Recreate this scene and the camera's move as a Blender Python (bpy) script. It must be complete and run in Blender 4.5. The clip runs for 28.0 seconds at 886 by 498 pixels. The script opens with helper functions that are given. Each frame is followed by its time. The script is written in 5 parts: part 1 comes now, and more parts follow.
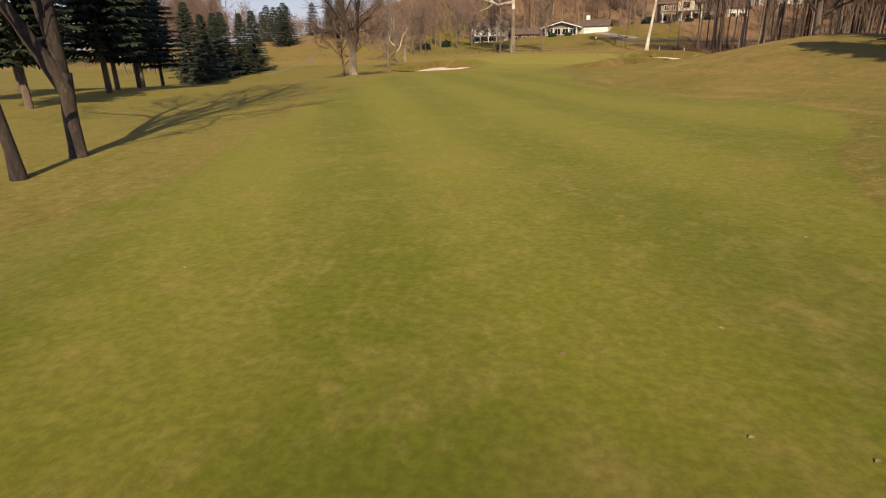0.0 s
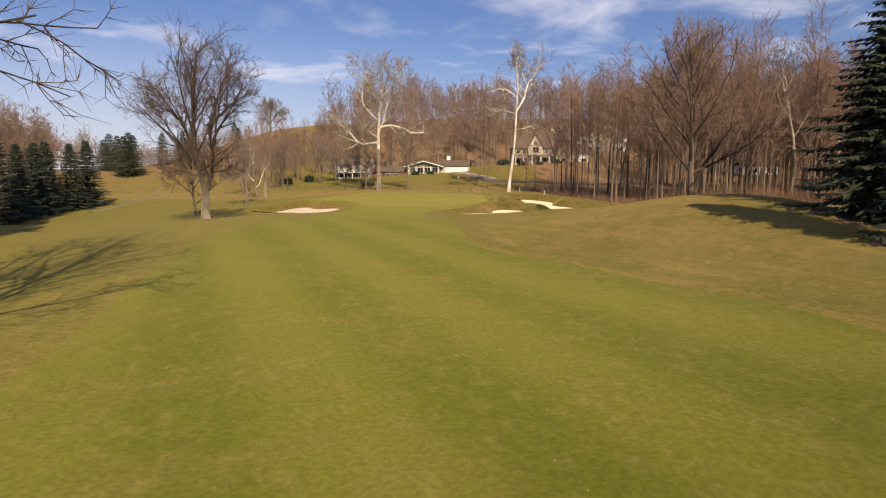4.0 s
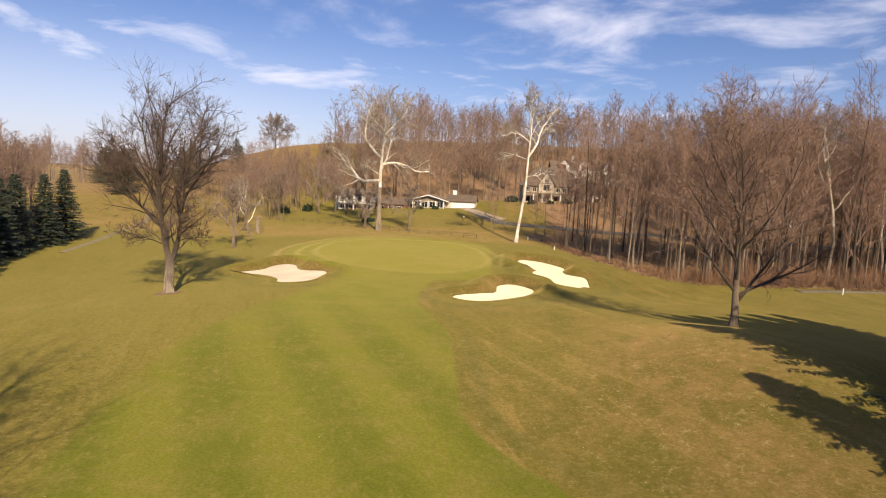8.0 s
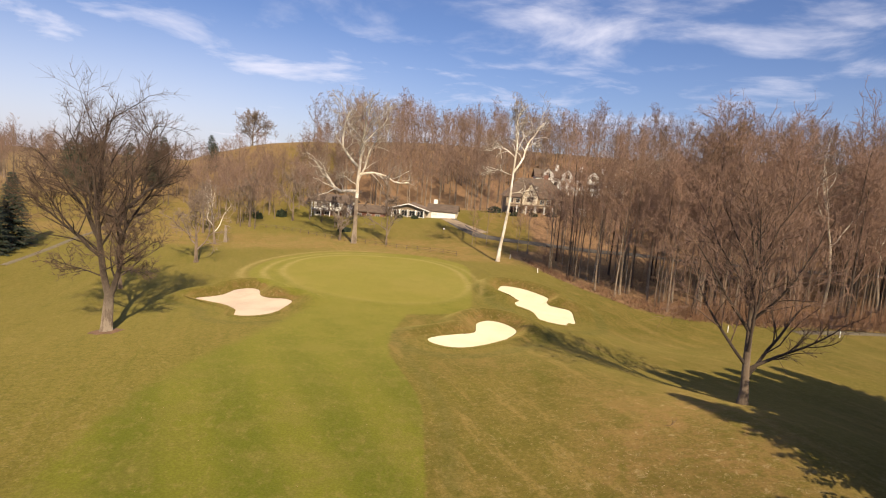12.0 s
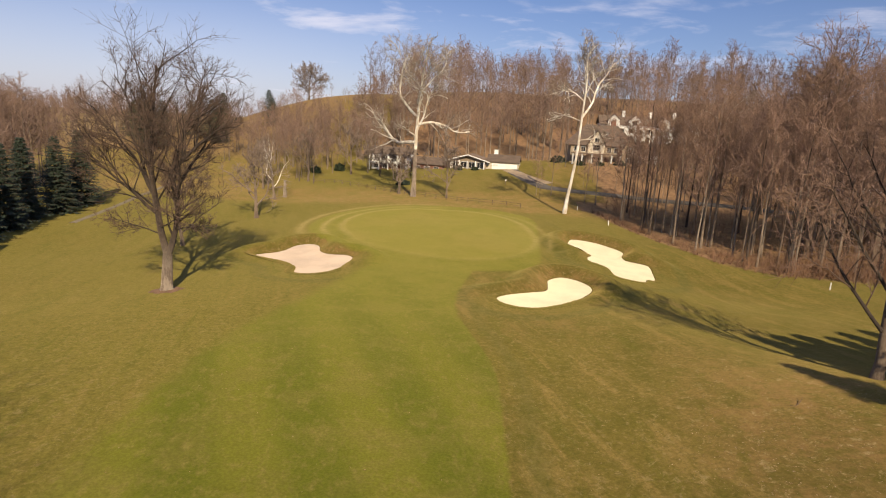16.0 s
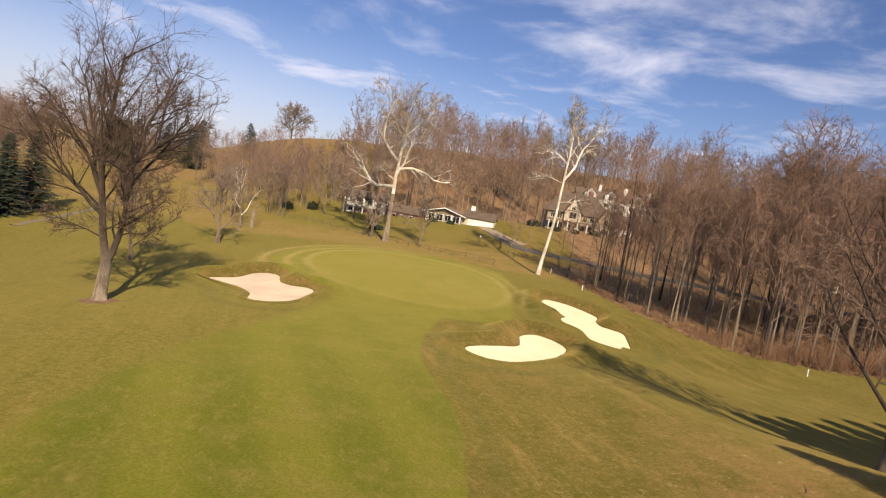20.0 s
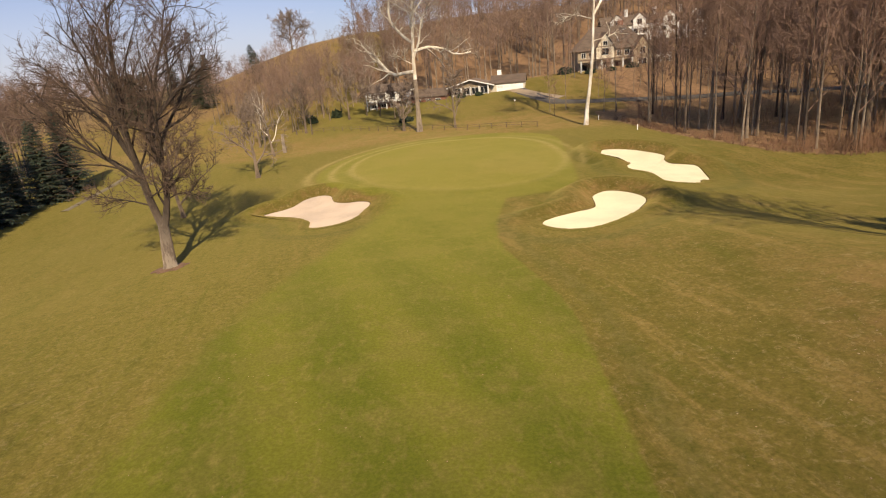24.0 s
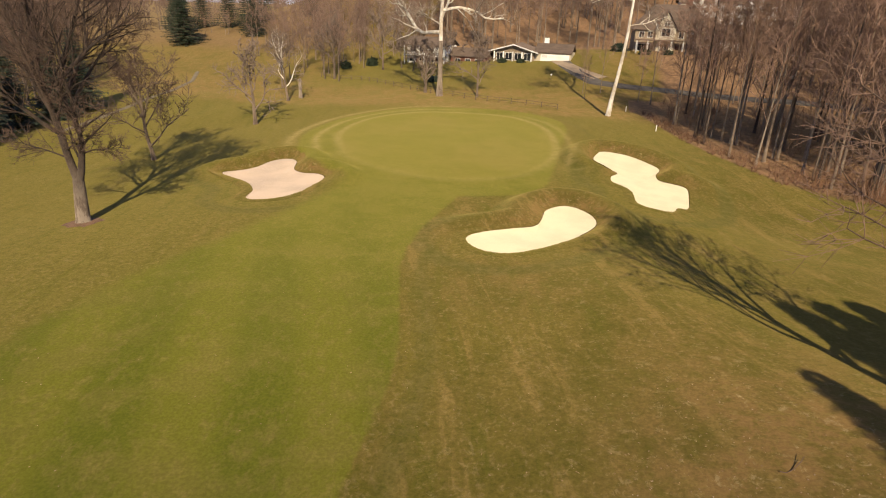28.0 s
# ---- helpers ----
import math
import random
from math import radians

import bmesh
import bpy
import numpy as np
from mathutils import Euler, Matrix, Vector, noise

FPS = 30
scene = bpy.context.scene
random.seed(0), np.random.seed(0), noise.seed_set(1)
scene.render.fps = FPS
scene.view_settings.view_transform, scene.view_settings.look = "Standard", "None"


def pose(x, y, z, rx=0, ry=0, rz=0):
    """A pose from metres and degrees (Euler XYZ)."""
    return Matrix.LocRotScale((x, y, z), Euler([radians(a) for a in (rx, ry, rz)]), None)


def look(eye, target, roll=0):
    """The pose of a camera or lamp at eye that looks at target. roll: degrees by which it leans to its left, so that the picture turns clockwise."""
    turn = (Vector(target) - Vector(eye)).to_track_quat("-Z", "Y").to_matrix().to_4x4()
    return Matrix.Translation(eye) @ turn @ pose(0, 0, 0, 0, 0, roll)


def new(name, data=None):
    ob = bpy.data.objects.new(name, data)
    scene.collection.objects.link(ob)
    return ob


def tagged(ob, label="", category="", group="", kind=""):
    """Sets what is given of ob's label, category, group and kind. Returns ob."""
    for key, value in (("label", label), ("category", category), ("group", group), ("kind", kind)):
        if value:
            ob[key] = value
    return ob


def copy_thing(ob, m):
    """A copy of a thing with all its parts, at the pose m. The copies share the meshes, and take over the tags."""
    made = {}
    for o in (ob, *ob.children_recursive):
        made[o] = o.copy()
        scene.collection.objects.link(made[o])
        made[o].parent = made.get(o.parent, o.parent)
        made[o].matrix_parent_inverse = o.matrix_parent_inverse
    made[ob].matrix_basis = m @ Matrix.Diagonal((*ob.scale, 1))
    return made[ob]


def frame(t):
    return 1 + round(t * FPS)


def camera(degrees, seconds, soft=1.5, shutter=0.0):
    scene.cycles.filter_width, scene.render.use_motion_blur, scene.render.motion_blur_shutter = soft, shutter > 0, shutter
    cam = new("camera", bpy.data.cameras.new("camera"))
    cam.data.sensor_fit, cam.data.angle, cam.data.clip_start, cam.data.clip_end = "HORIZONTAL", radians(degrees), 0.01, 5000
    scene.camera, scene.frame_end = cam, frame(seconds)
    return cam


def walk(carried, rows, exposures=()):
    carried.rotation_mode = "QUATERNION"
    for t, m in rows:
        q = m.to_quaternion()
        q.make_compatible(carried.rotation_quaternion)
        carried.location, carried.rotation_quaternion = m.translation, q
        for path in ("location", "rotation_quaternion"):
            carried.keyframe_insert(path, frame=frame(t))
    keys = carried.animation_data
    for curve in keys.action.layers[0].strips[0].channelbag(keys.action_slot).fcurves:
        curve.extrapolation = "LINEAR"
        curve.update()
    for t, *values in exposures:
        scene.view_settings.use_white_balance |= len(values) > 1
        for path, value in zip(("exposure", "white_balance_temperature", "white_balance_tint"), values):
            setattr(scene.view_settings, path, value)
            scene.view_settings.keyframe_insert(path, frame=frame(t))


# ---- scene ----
EXPOSURES = ((0, -0.04), (3, 0.02), (7, 0.18), (8, 0.30), (9, 0.18), (12, 0.22), (15, 0.06), (19, 0.04), (20, 0.18), (22, 0.10), (25, 0.06), (28, 0.0))
cam = camera(74.44, 28.0, 1.15)
# seconds, place in metres, then yaw, pitch and roll in degrees
PATH = (
    (0, 1.52, -17.60, 3.51, 17.10, -19.74, -1.65),
    (0.5, 0.91, -15.94, 3.51, 15.00, -11.84, 3.94),
    (1, -0.11, -15.11, 3.62, 10.52, -12.58, 2.49),
    (1.5, -0.90, -14.94, 3.80, 9.07, -15.71, -5.63),
    (2, -1.46, -14.68, 3.95, 7.07, -17.34, -5.00),
    (2.5, -1.92, -13.64, 3.98, 5.12, -17.28, -5.34),
    (3, -2.08, -11.67, 4.11, 4.68, -12.30, -5.47),
    (3.5, -2.47, -10.16, 4.39, 2.33, -7.16, 0.10),
    (5.5, -1.13, -4.29, 8.38, 6.14, -12.94, -2.53),
    (6, -1.29, -3.34, 9.16, 5.71, -14.70, -0.27),
    (6.5, -1.75, -2.52, 9.98, 4.26, -15.80, -0.37),
    (7, -1.83, -1.23, 10.89, 4.60, -15.30, 0.30),
    (7.5, -1.95, 0.42, 11.84, 3.93, -13.43, 0.95),
    (8, -2.09, 1.82, 12.73, 3.62, -6.67, 2.82),
    (8.5, -2.21, 3.20, 13.37, 4.35, -4.85, 2.57),
    (9, -2.23, 4.49, 13.91, 5.18, -10.07, -1.62),
    (9.5, -2.12, 4.97, 14.37, 5.38, -14.23, -5.67),
    (10, -1.80, 4.80, 15.02, 1.34, -13.93, 2.09),
    (10.5, -1.67, 5.70, 15.63, 2.12, -6.98, 6.27),
    (11, -1.92, 6.85, 15.97, 3.16, -5.30, 5.50),
    (11.5, -2.05, 7.73, 16.27, 1.97, -7.82, 4.02),
    (12, -2.30, 8.70, 16.38, 1.69, -6.82, 4.70),
    (12.5, -2.43, 9.65, 16.22, 4.00, -11.61, 4.79),
    (14.5, -3.98, 11.80, 15.59, 5.66, -10.68, -3.85),
    (15, -3.78, 12.47, 15.65, 5.66, -11.71, 3.05),
    (15.5, -3.58, 13.04, 15.66, 6.94, -12.12, 6.01),
    (16, -3.74, 13.38, 15.63, 7.00, -11.80, 3.30),
    (16.5, -3.91, 13.59, 15.68, 6.63, -13.66, 0.49),
    (17, -4.31, 14.05, 15.72, 6.63, -14.05, -1.92),
    (17.5, -4.41, 14.40, 15.60, 6.40, -14.37, -2.42),
    (18, -4.36, 14.91, 15.21, 6.93, -13.34, -2.29),
    (18.5, -4.40, 15.09, 14.59, 6.22, -17.34, -3.15),
    (19, -4.45, 15.52, 13.97, 6.67, -17.73, -4.79),
    (19.5, -4.21, 16.14, 13.38, 5.74, -17.50, -1.39),
    (20, -4.40, 17.20, 13.08, 4.50, -5.71, 9.78),
    (20.5, -5.01, 17.96, 12.75, 4.22, -6.40, 8.94),
    (21, -6.07, 18.49, 12.03, 7.94, -14.62, -3.38),
    (21.5, -7.27, 18.18, 11.84, 2.70, -13.55, -7.17),
    (22, -7.86, 18.79, 11.46, 5.34, -12.95, -6.47),
    (22.5, -8.00, 19.32, 11.31, 8.08, -14.19, -5.23),
    (24.5, -6.09, 20.33, 14.11, 8.31, -17.93, -5.35),
    (25, -5.56, 20.72, 14.69, 8.15, -17.05, -6.76),
    (25.5, -4.73, 21.42, 15.43, 10.47, -16.68, -9.85),
    (26, -3.46, 21.54, 16.36, 9.03, -18.73, -3.13),
    (26.5, -1.24, 21.58, 17.05, 7.73, -22.80, -0.58),
    (27, 0.82, 22.15, 17.09, 8.44, -24.99, -0.35),
    (27.5, 2.56, 23.57, 16.75, 6.43, -22.13, 4.12),
    (28, 4.03, 26.49, 16.38, 14.10, -22.47, 1.90),
)
walk(cam, [(r[0], pose(r[1], r[2], r[3], 90 + r[5], 0, r[4]) @ pose(0, 0, 0, 0, 0, r[6])) for r in PATH], EXPOSURES)

# ---------------------------------------------------------------- light
SUN_AZ, SUN_EL = radians(160.3), radians(31.9)
sun_dir = Vector((math.sin(SUN_AZ) * math.cos(SUN_EL), math.cos(SUN_AZ) * math.cos(SUN_EL), math.sin(SUN_EL)))
sun = new("sun", bpy.data.lights.new("sun", "SUN"))
sun.data.energy, sun.data.angle, sun.data.color = 5.0, radians(0.53), (1.0, 0.83, 0.58)
sun.matrix_world = look(sun_dir * 100, (0, 0, 0))

world = bpy.data.worlds.new("sky")
scene.world = world
world.use_nodes = True
wt = world.node_tree
wt.nodes.clear()


def nd(tree, kind, **values):
    n = tree.nodes.new(kind)
    for key, value in values.items():
        n.inputs[key].default_value = value
    return n


def math_node(tree, op, a, b=None, clamp=False):
    n = tree.nodes.new("ShaderNodeMath")
    n.operation, n.use_clamp = op, clamp
    for k, v in enumerate((a, b)):
        if v is None:
            continue
        if isinstance(v, (int, float)):
            n.inputs[k].default_value = v
        else:
            tree.links.new(v, n.inputs[k])
    return n.outputs[0]


def mix(tree, fac, a, b):
    n = tree.nodes.new("ShaderNodeMix")
    n.data_type = "RGBA"
    for sock, v in ((n.inputs[0], fac), (n.inputs[6], a), (n.inputs[7], b)):
        if isinstance(v, (int, float)):
            sock.default_value = v
        elif isinstance(v, tuple):
            sock.default_value = (*v, 1)
        else:
            tree.links.new(v, sock)
    return n.outputs[2]


def noise_at(tree, vec, scale, detail=3.0, rough=0.55, distort=0.0):
    n = nd(tree, "ShaderNodeTexNoise", Scale=scale, Detail=detail, Roughness=rough, Distortion=distort)
    tree.links.new(vec, n.inputs["Vector"])
    return n.outputs["Fac"]


def span(tree, v, a, b, c=0.0, d=1.0):
    n = tree.nodes.new("ShaderNodeMapRange")
    n.interpolation_type = "SMOOTHSTEP"
    n.inputs[1].default_value, n.inputs[2].default_value, n.inputs[3].default_value, n.inputs[4].default_value = a, b, c, d
    tree.links.new(v, n.inputs[0])
    return n.outputs[0]


def stretch(tree, vec, scale, turn=(0, 0, 0)):
    n = tree.nodes.new("ShaderNodeMapping")
    n.inputs["Scale"].default_value, n.inputs["Rotation"].default_value = scale, turn
    tree.links.new(vec, n.inputs[0])
    return n.outputs[0]


sky = wt.nodes.new("ShaderNodeTexSky")
sky.sky_type, sky.sun_disc = "NISHITA", False
sky.sun_elevation, sky.sun_rotation = SUN_EL, SUN_AZ
sky.air_density, sky.dust_density, sky.ozone_density = 1.0, 0.9, 2.6
wc = wt.nodes.new("ShaderNodeTexCoord").outputs["Generated"]
# high thin cloud: the direction is laid out on a flat sheet overhead, then drawn out in streaks
sep = wt.nodes.new("ShaderNodeSeparateXYZ")
wt.links.new(wc, sep.inputs[0])
lift = math_node(wt, "ADD", math_node(wt, "MAXIMUM", sep.outputs[2], 0.0), 0.09)
flat = wt.nodes.new("ShaderNodeCombineXYZ")
wt.links.new(math_node(wt, "DIVIDE", sep.outputs[0], lift), flat.inputs[0])
wt.links.new(math_node(wt, "DIVIDE", sep.outputs[1], lift), flat.inputs[1])
streak = noise_at(wt, stretch(wt, flat.outputs[0], (1.0, 1.0, 1.0), (0, 0, radians(35))), 1.35, 6.0, 0.58, 0.35)
veil = noise_at(wt, flat.outputs[0], 0.35, 3.0, 0.5, 0.4)
cover = math_node(wt, "MULTIPLY", span(wt, streak, 0.44, 0.74), span(wt, veil, 0.32, 0.52), True)
haze = span(wt, sep.outputs[2], 0.0, 0.26, 0.70, 0.0)
west = span(wt, sep.outputs[0], -0.50, 0.15, 1.0, 0.22)
cover = math_node(wt, "MAXIMUM", cover, math_node(wt, "MULTIPLY", haze, west), True)
air = wt.nodes.new("ShaderNodeMix")
air.data_type, air.blend_type = "RGBA", "MULTIPLY"
air.inputs[0].default_value, air.inputs[7].default_value = 1.0, (0.94, 0.98, 1.30, 1)
wt.links.new(sky.outputs[0], air.inputs[6])
tint = mix(wt, math_node(wt, "MULTIPLY", cover, 0.72), air.outputs[2], (12.5, 12.0, 13.3))
bg = nd(wt, "ShaderNodeBackground", Strength=0.070)
wt.links.new(tint, bg.inputs[0])
wt.links.new(bg.outputs[0], wt.nodes.new("ShaderNodeOutputWorld").inputs[0])


# ---------------------------------------------------------------- materials
def material(name, base, second=None, scale=4.0, rough=0.85, bump=0.15, fine=30.0, third=None, metal=0.0, stretch_by=(1, 1, 1), per_island=False):
    """A surface with two scales of variation and fine relief, in metres."""
    m = bpy.data.materials.new(name)
    m.use_nodes = True
    t = m.node_tree
    p = t.nodes["Principled BSDF"]
    vec = stretch(t, t.nodes.new("ShaderNodeTexCoord").outputs["Object"], stretch_by)
    second = second or tuple(c * 0.7 for c in base)
    third = third or tuple(min(1, c * 1.2) for c in base)
    big, small = noise_at(t, vec, scale, 4.0), noise_at(t, vec, fine, 3.0, 0.65)
    col = mix(t, span(t, big, 0.35, 0.65), base, second)
    col = mix(t, span(t, small, 0.45, 0.75, 0.0, 0.7), col, third)
    if per_island:
        r = t.nodes.new("ShaderNodeNewGeometry").outputs["Random Per Island"]
    else:
        r = t.nodes.new("ShaderNodeObjectInfo").outputs["Random"]
    h = t.nodes.new("ShaderNodeHueSaturation")
    t.links.new(span(t, r, 0, 1, 0.82, 1.18), h.inputs["Value"])
    t.links.new(col, h.inputs["Color"])
    t.links.new(h.outputs[0], p.inputs["Base Color"])
    p.inputs["Roughness"].default_value, p.inputs["Metallic"].default_value = rough, metal
    p.inputs["Diffuse Roughness"].default_value = 1.0 if rough >= 0.9 else 0.3
    if bump:
        b = nd(t, "ShaderNodeBump", Strength=bump, Distance=0.02)
        t.links.new(small, b.inputs["Height"])
        t.links.new(b.outputs[0], p.inputs["Normal"])
    return m


BARK = material("bark_grey_brown", (0.21, 0.15, 0.10), (0.115, 0.08, 0.055), 1.6, 0.9, 0.6, 14, (0.30, 0.24, 0.18), stretch_by=(1, 1, 0.3))
BARK_DARK = material("bark_dark_brown", (0.068, 0.047, 0.032), (0.036, 0.025, 0.018), 1.6, 0.9, 0.7, 11, (0.125, 0.092, 0.066), stretch_by=(1, 1, 0.3))
BARK_PALE = material("bark_pale_plates", (0.30, 0.235, 0.17), (0.15, 0.11, 0.08), 1.3, 0.9, 0.7, 9, (0.42, 0.35, 0.27), stretch_by=(1, 1, 0.35))
SYCAMORE = material("bark_white_sycamore", (0.82, 0.77, 0.67), (0.50, 0.41, 0.30), 1.1, 0.8, 0.3, 6, (0.72, 0.68, 0.60), stretch_by=(1, 1, 0.5))
TWIG = material("twigs_brown", (0.125, 0.080, 0.055), (0.085, 0.055, 0.038), 0.5, 0.9, 0, 3)
TWIG_WOOD = material("twigs_warm_brown", (0.325, 0.203, 0.142), (0.235, 0.145, 0.101), 0.3, 0.9, 0, 2)
TWIG_GREY = material("twigs_grey_tan", (0.25, 0.19, 0.145), (0.17, 0.12, 0.09), 0.5, 0.9, 0, 3)
TWIG_PALE = material("twigs_pale", (0.36, 0.29, 0.22), (0.25, 0.19, 0.14), 0.5, 0.9, 0, 3)
WOODS = material("woods_brown", (0.262, 0.168, 0.120), (0.180, 0.114, 0.083), 0.05, 0.9, 0, 0.4, (0.315, 0.22, 0.168), per_island=True)
WOODS_TRUNK = material("woods_trunks", (0.28, 0.21, 0.145), (0.13, 0.092, 0.063), 0.25, 0.9, 0, 1.6, (0.38, 0.30, 0.22), per_island=True)
SPRUCE = material("needles_dark_green", (0.030, 0.045, 0.018), (0.018, 0.028, 0.012), 0.8, 0.75, 0, 6, (0.055, 0.070, 0.028), per_island=True)
BLUE_SPRUCE = material("needles_blue_green", (0.034, 0.047, 0.027), (0.019, 0.029, 0.016), 0.8, 0.75, 0, 6, (0.062, 0.080, 0.050), per_island=True)
SHRUB = material("brush_red_brown", (0.24, 0.125, 0.070), (0.15, 0.080, 0.046), 0.3, 0.9, 0, 3, (0.28, 0.18, 0.10), per_island=True)
SAND = material("bunker_sand", (0.78, 0.68, 0.46), (0.70, 0.61, 0.41), 0.35, 0.95, 0.3, 9, (0.83, 0.74, 0.53))
SAND_WORN = material("bunker_sand_pinkish", (0.60, 0.465, 0.350), (0.47, 0.37, 0.285), 0.22, 0.95, 0.3, 9, (0.66, 0.53, 0.41))
ASPHALT = material("asphalt_weathered", (0.115, 0.098, 0.082), (0.085, 0.073, 0.062), 0.4, 0.98, 0.2, 12, (0.12, 0.115, 0.105))
CONCRETE = material("concrete_drive", (0.34, 0.255, 0.165), (0.26, 0.195, 0.125), 0.4, 0.85, 0.2, 8)
ROOF = material("shingle_brown", (0.15, 0.105, 0.075), (0.105, 0.074, 0.053), 0.6, 0.9, 0.5, 5, (0.15, 0.12, 0.095), stretch_by=(1, 1, 3))
WALL_TAN = material("stone_tan", (0.40, 0.31, 0.21), (0.26, 0.19, 0.12), 1.1, 0.85, 0.4, 3.5, (0.55, 0.47, 0.34))
WHITE = material("white_paint", (0.80, 0.78, 0.73), (0.72, 0.69, 0.63), 0.5, 0.6, 0.05, 8, (0.82, 0.80, 0.76))
WALL_CREAM = material("cream_siding", (0.62, 0.55, 0.42), (0.52, 0.45, 0.34), 0.5, 0.75, 0.1, 6)
BRICK = material("red_brick_wall", (0.28, 0.12, 0.075), (0.20, 0.085, 0.055), 0.8, 0.85, 0.3, 6)
TIMBER = material("dark_timber", (0.085, 0.055, 0.04), (0.06, 0.04, 0.03), 1.0, 0.8, 0.2, 8)
RAIL = material("weathered_fence_wood", (0.15, 0.105, 0.07), (0.10, 0.07, 0.048), 1.2, 0.9, 0.3, 9)
MULCH = material("leaf_mulch_ring", (0.20, 0.115, 0.07), (0.13, 0.075, 0.045), 2.0, 0.95, 0.6, 14, (0.28, 0.17, 0.10))
LEAF = material("dry_leaves", (0.30, 0.20, 0.10), (0.20, 0.12, 0.06), 1.0, 0.9, 0, 5, (0.5, 0.40, 0.26), per_island=True)
GLASS = material("window_glass_dark", (0.03, 0.032, 0.035), (0.02, 0.022, 0.025), 0.5, 0.08, 0, 4)


def plated_bark():
    """Bark that is pale and plated on the old wood near the ground and dark on the younger limbs."""
    m = material("bark_plated", (0.075, 0.052, 0.036), (0.040, 0.028, 0.020), 1.6, 0.9, 0.7, 11, (0.13, 0.095, 0.07), stretch_by=(1, 1, 0.3))
    t = m.node_tree
    pos = t.nodes.new("ShaderNodeTexCoord").outputs["Object"]
    xyz = t.nodes.new("ShaderNodeSeparateXYZ")
    t.links.new(pos, xyz.inputs[0])
    patch = noise_at(t, stretch(t, pos, (1, 1, 0.35)), 2.2, 5.0, 0.7)
    age = math_node(t, "ADD", xyz.outputs[2], math_node(t, "MULTIPLY", patch, 9.0))
    h = t.nodes["Hue/Saturation/Value"]
    young = h.inputs["Color"].links[0].from_socket
    plate = mix(t, span(t, patch, 0.42, 0.58), (0.17, 0.125, 0.09), (0.36, 0.29, 0.215))
    t.links.new(mix(t, span(t, age, 5.5, 11.0, 1.0, 0.0), young, plate), h.inputs["Color"])
    return m


PLATED = plated_bark()


def ground_material():
    m = bpy.data.materials.new("turf")
    m.use_nodes = True
    t = m.node_tree
    p = t.nodes["Principled BSDF"]
    pos = t.nodes.new("ShaderNodeTexCoord").outputs["Object"]
    za, zb = t.nodes.new("ShaderNodeAttribute"), t.nodes.new("ShaderNodeAttribute")
    za.attribute_name, zb.attribute_name = "zones", "cover"
    sa, sb = t.nodes.new("ShaderNodeSeparateColor"), t.nodes.new("ShaderNodeSeparateColor")
    t.links.new(za.outputs["Color"], sa.inputs[0])
    t.links.new(zb.outputs["Color"], sb.inputs[0])
    n15, n4 = noise_at(t, pos, 0.07, 4.0, 0.6), noise_at(t, pos, 0.28, 4.0, 0.6)
    n1, nf = noise_at(t, pos, 1.1, 4.0, 0.65, 0.3), noise_at(t, pos, 6.5, 3.0, 0.7)
    along = stretch(t, pos, (1, 1, 1), (0, 0, radians(-20)))
    wisp = noise_at(t, stretch(t, along, (1.0, 0.6, 1.0)), 1.9, 6.0, 0.72, 0.15)
    drag = noise_at(t, stretch(t, along, (1.0, 0.13, 1.0)), 0.75, 4.0, 0.65, 0.5)

    def edged(v, width=0.10):
        # the border of a cut wanders a little
        w = math_node(t, "ADD", v, math_node(t, "MULTIPLY", math_node(t, "SUBTRACT", n1, 0.5), 0.22))
        return span(t, w, 0.5 - width, 0.5 + width)

    fair, green = edged(sa.outputs[0]), edged(sa.outputs[1], 0.2)
    fringe = math_node(t, "MULTIPLY", sa.outputs[2], span(t, n1, 0.30, 0.60, 0.2, 0.6))
    litter, dirt, lush = edged(sb.outputs[0], 0.2), sb.outputs[1], sb.outputs[2]
    # mowing stripes run down the fairway, one band light and the next dark
    wave = t.nodes.new("ShaderNodeTexWave")
    wave.wave_type, wave.bands_direction = "BANDS", "X"
    wave.inputs["Scale"].default_value, wave.inputs["Distortion"].default_value = 0.050, 0.5
    wave.inputs["Detail"].default_value, wave.inputs["Detail Scale"].default_value = 2.0, 0.6
    t.links.new(stretch(t, pos, (1, 1, 1), (0, 0, radians(-27))), wave.inputs["Vector"])
    xyz = t.nodes.new("ShaderNodeSeparateXYZ")
    t.links.new(pos, xyz.inputs[0])
    band = math_node(t, "MULTIPLY", span(t, wave.outputs["Fac"], 0.05, 0.95), span(t, xyz.outputs[1], 40, 80, 1.0, 0.35))
    cut = mix(t, math_node(t, "MULTIPLY", band, 0.55), (0.091, 0.099, 0.010), (0.149, 0.140, 0.018))
    cut = mix(t, span(t, n4, 0.45, 0.70, 0.0, 0.5), cut, (0.155, 0.128, 0.030))
    cut = mix(t, span(t, n15, 0.50, 0.75, 0.0, 0.45), cut, (0.080, 0.083, 0.010))
    cut = mix(t, span(t, wisp, 0.46, 0.72, 0.0, 0.55), cut, (0.190, 0.147, 0.042))
    # the turf towards the green is paler and warmer
    cut = mix(t, math_node(t, "MULTIPLY", span(t, xyz.outputs[1], 40, 90, 0.0, 0.65), span(t, n4, 0.3, 0.6, 0.6, 1.0)), cut, (0.188, 0.166, 0.030))
    rough_c = mix(t, span(t, n4, 0.35, 0.65), (0.098, 0.083, 0.014), (0.142, 0.104, 0.026))
    rough_c = mix(t, span(t, n15, 0.42, 0.62), rough_c, (0.126, 0.102, 0.019))
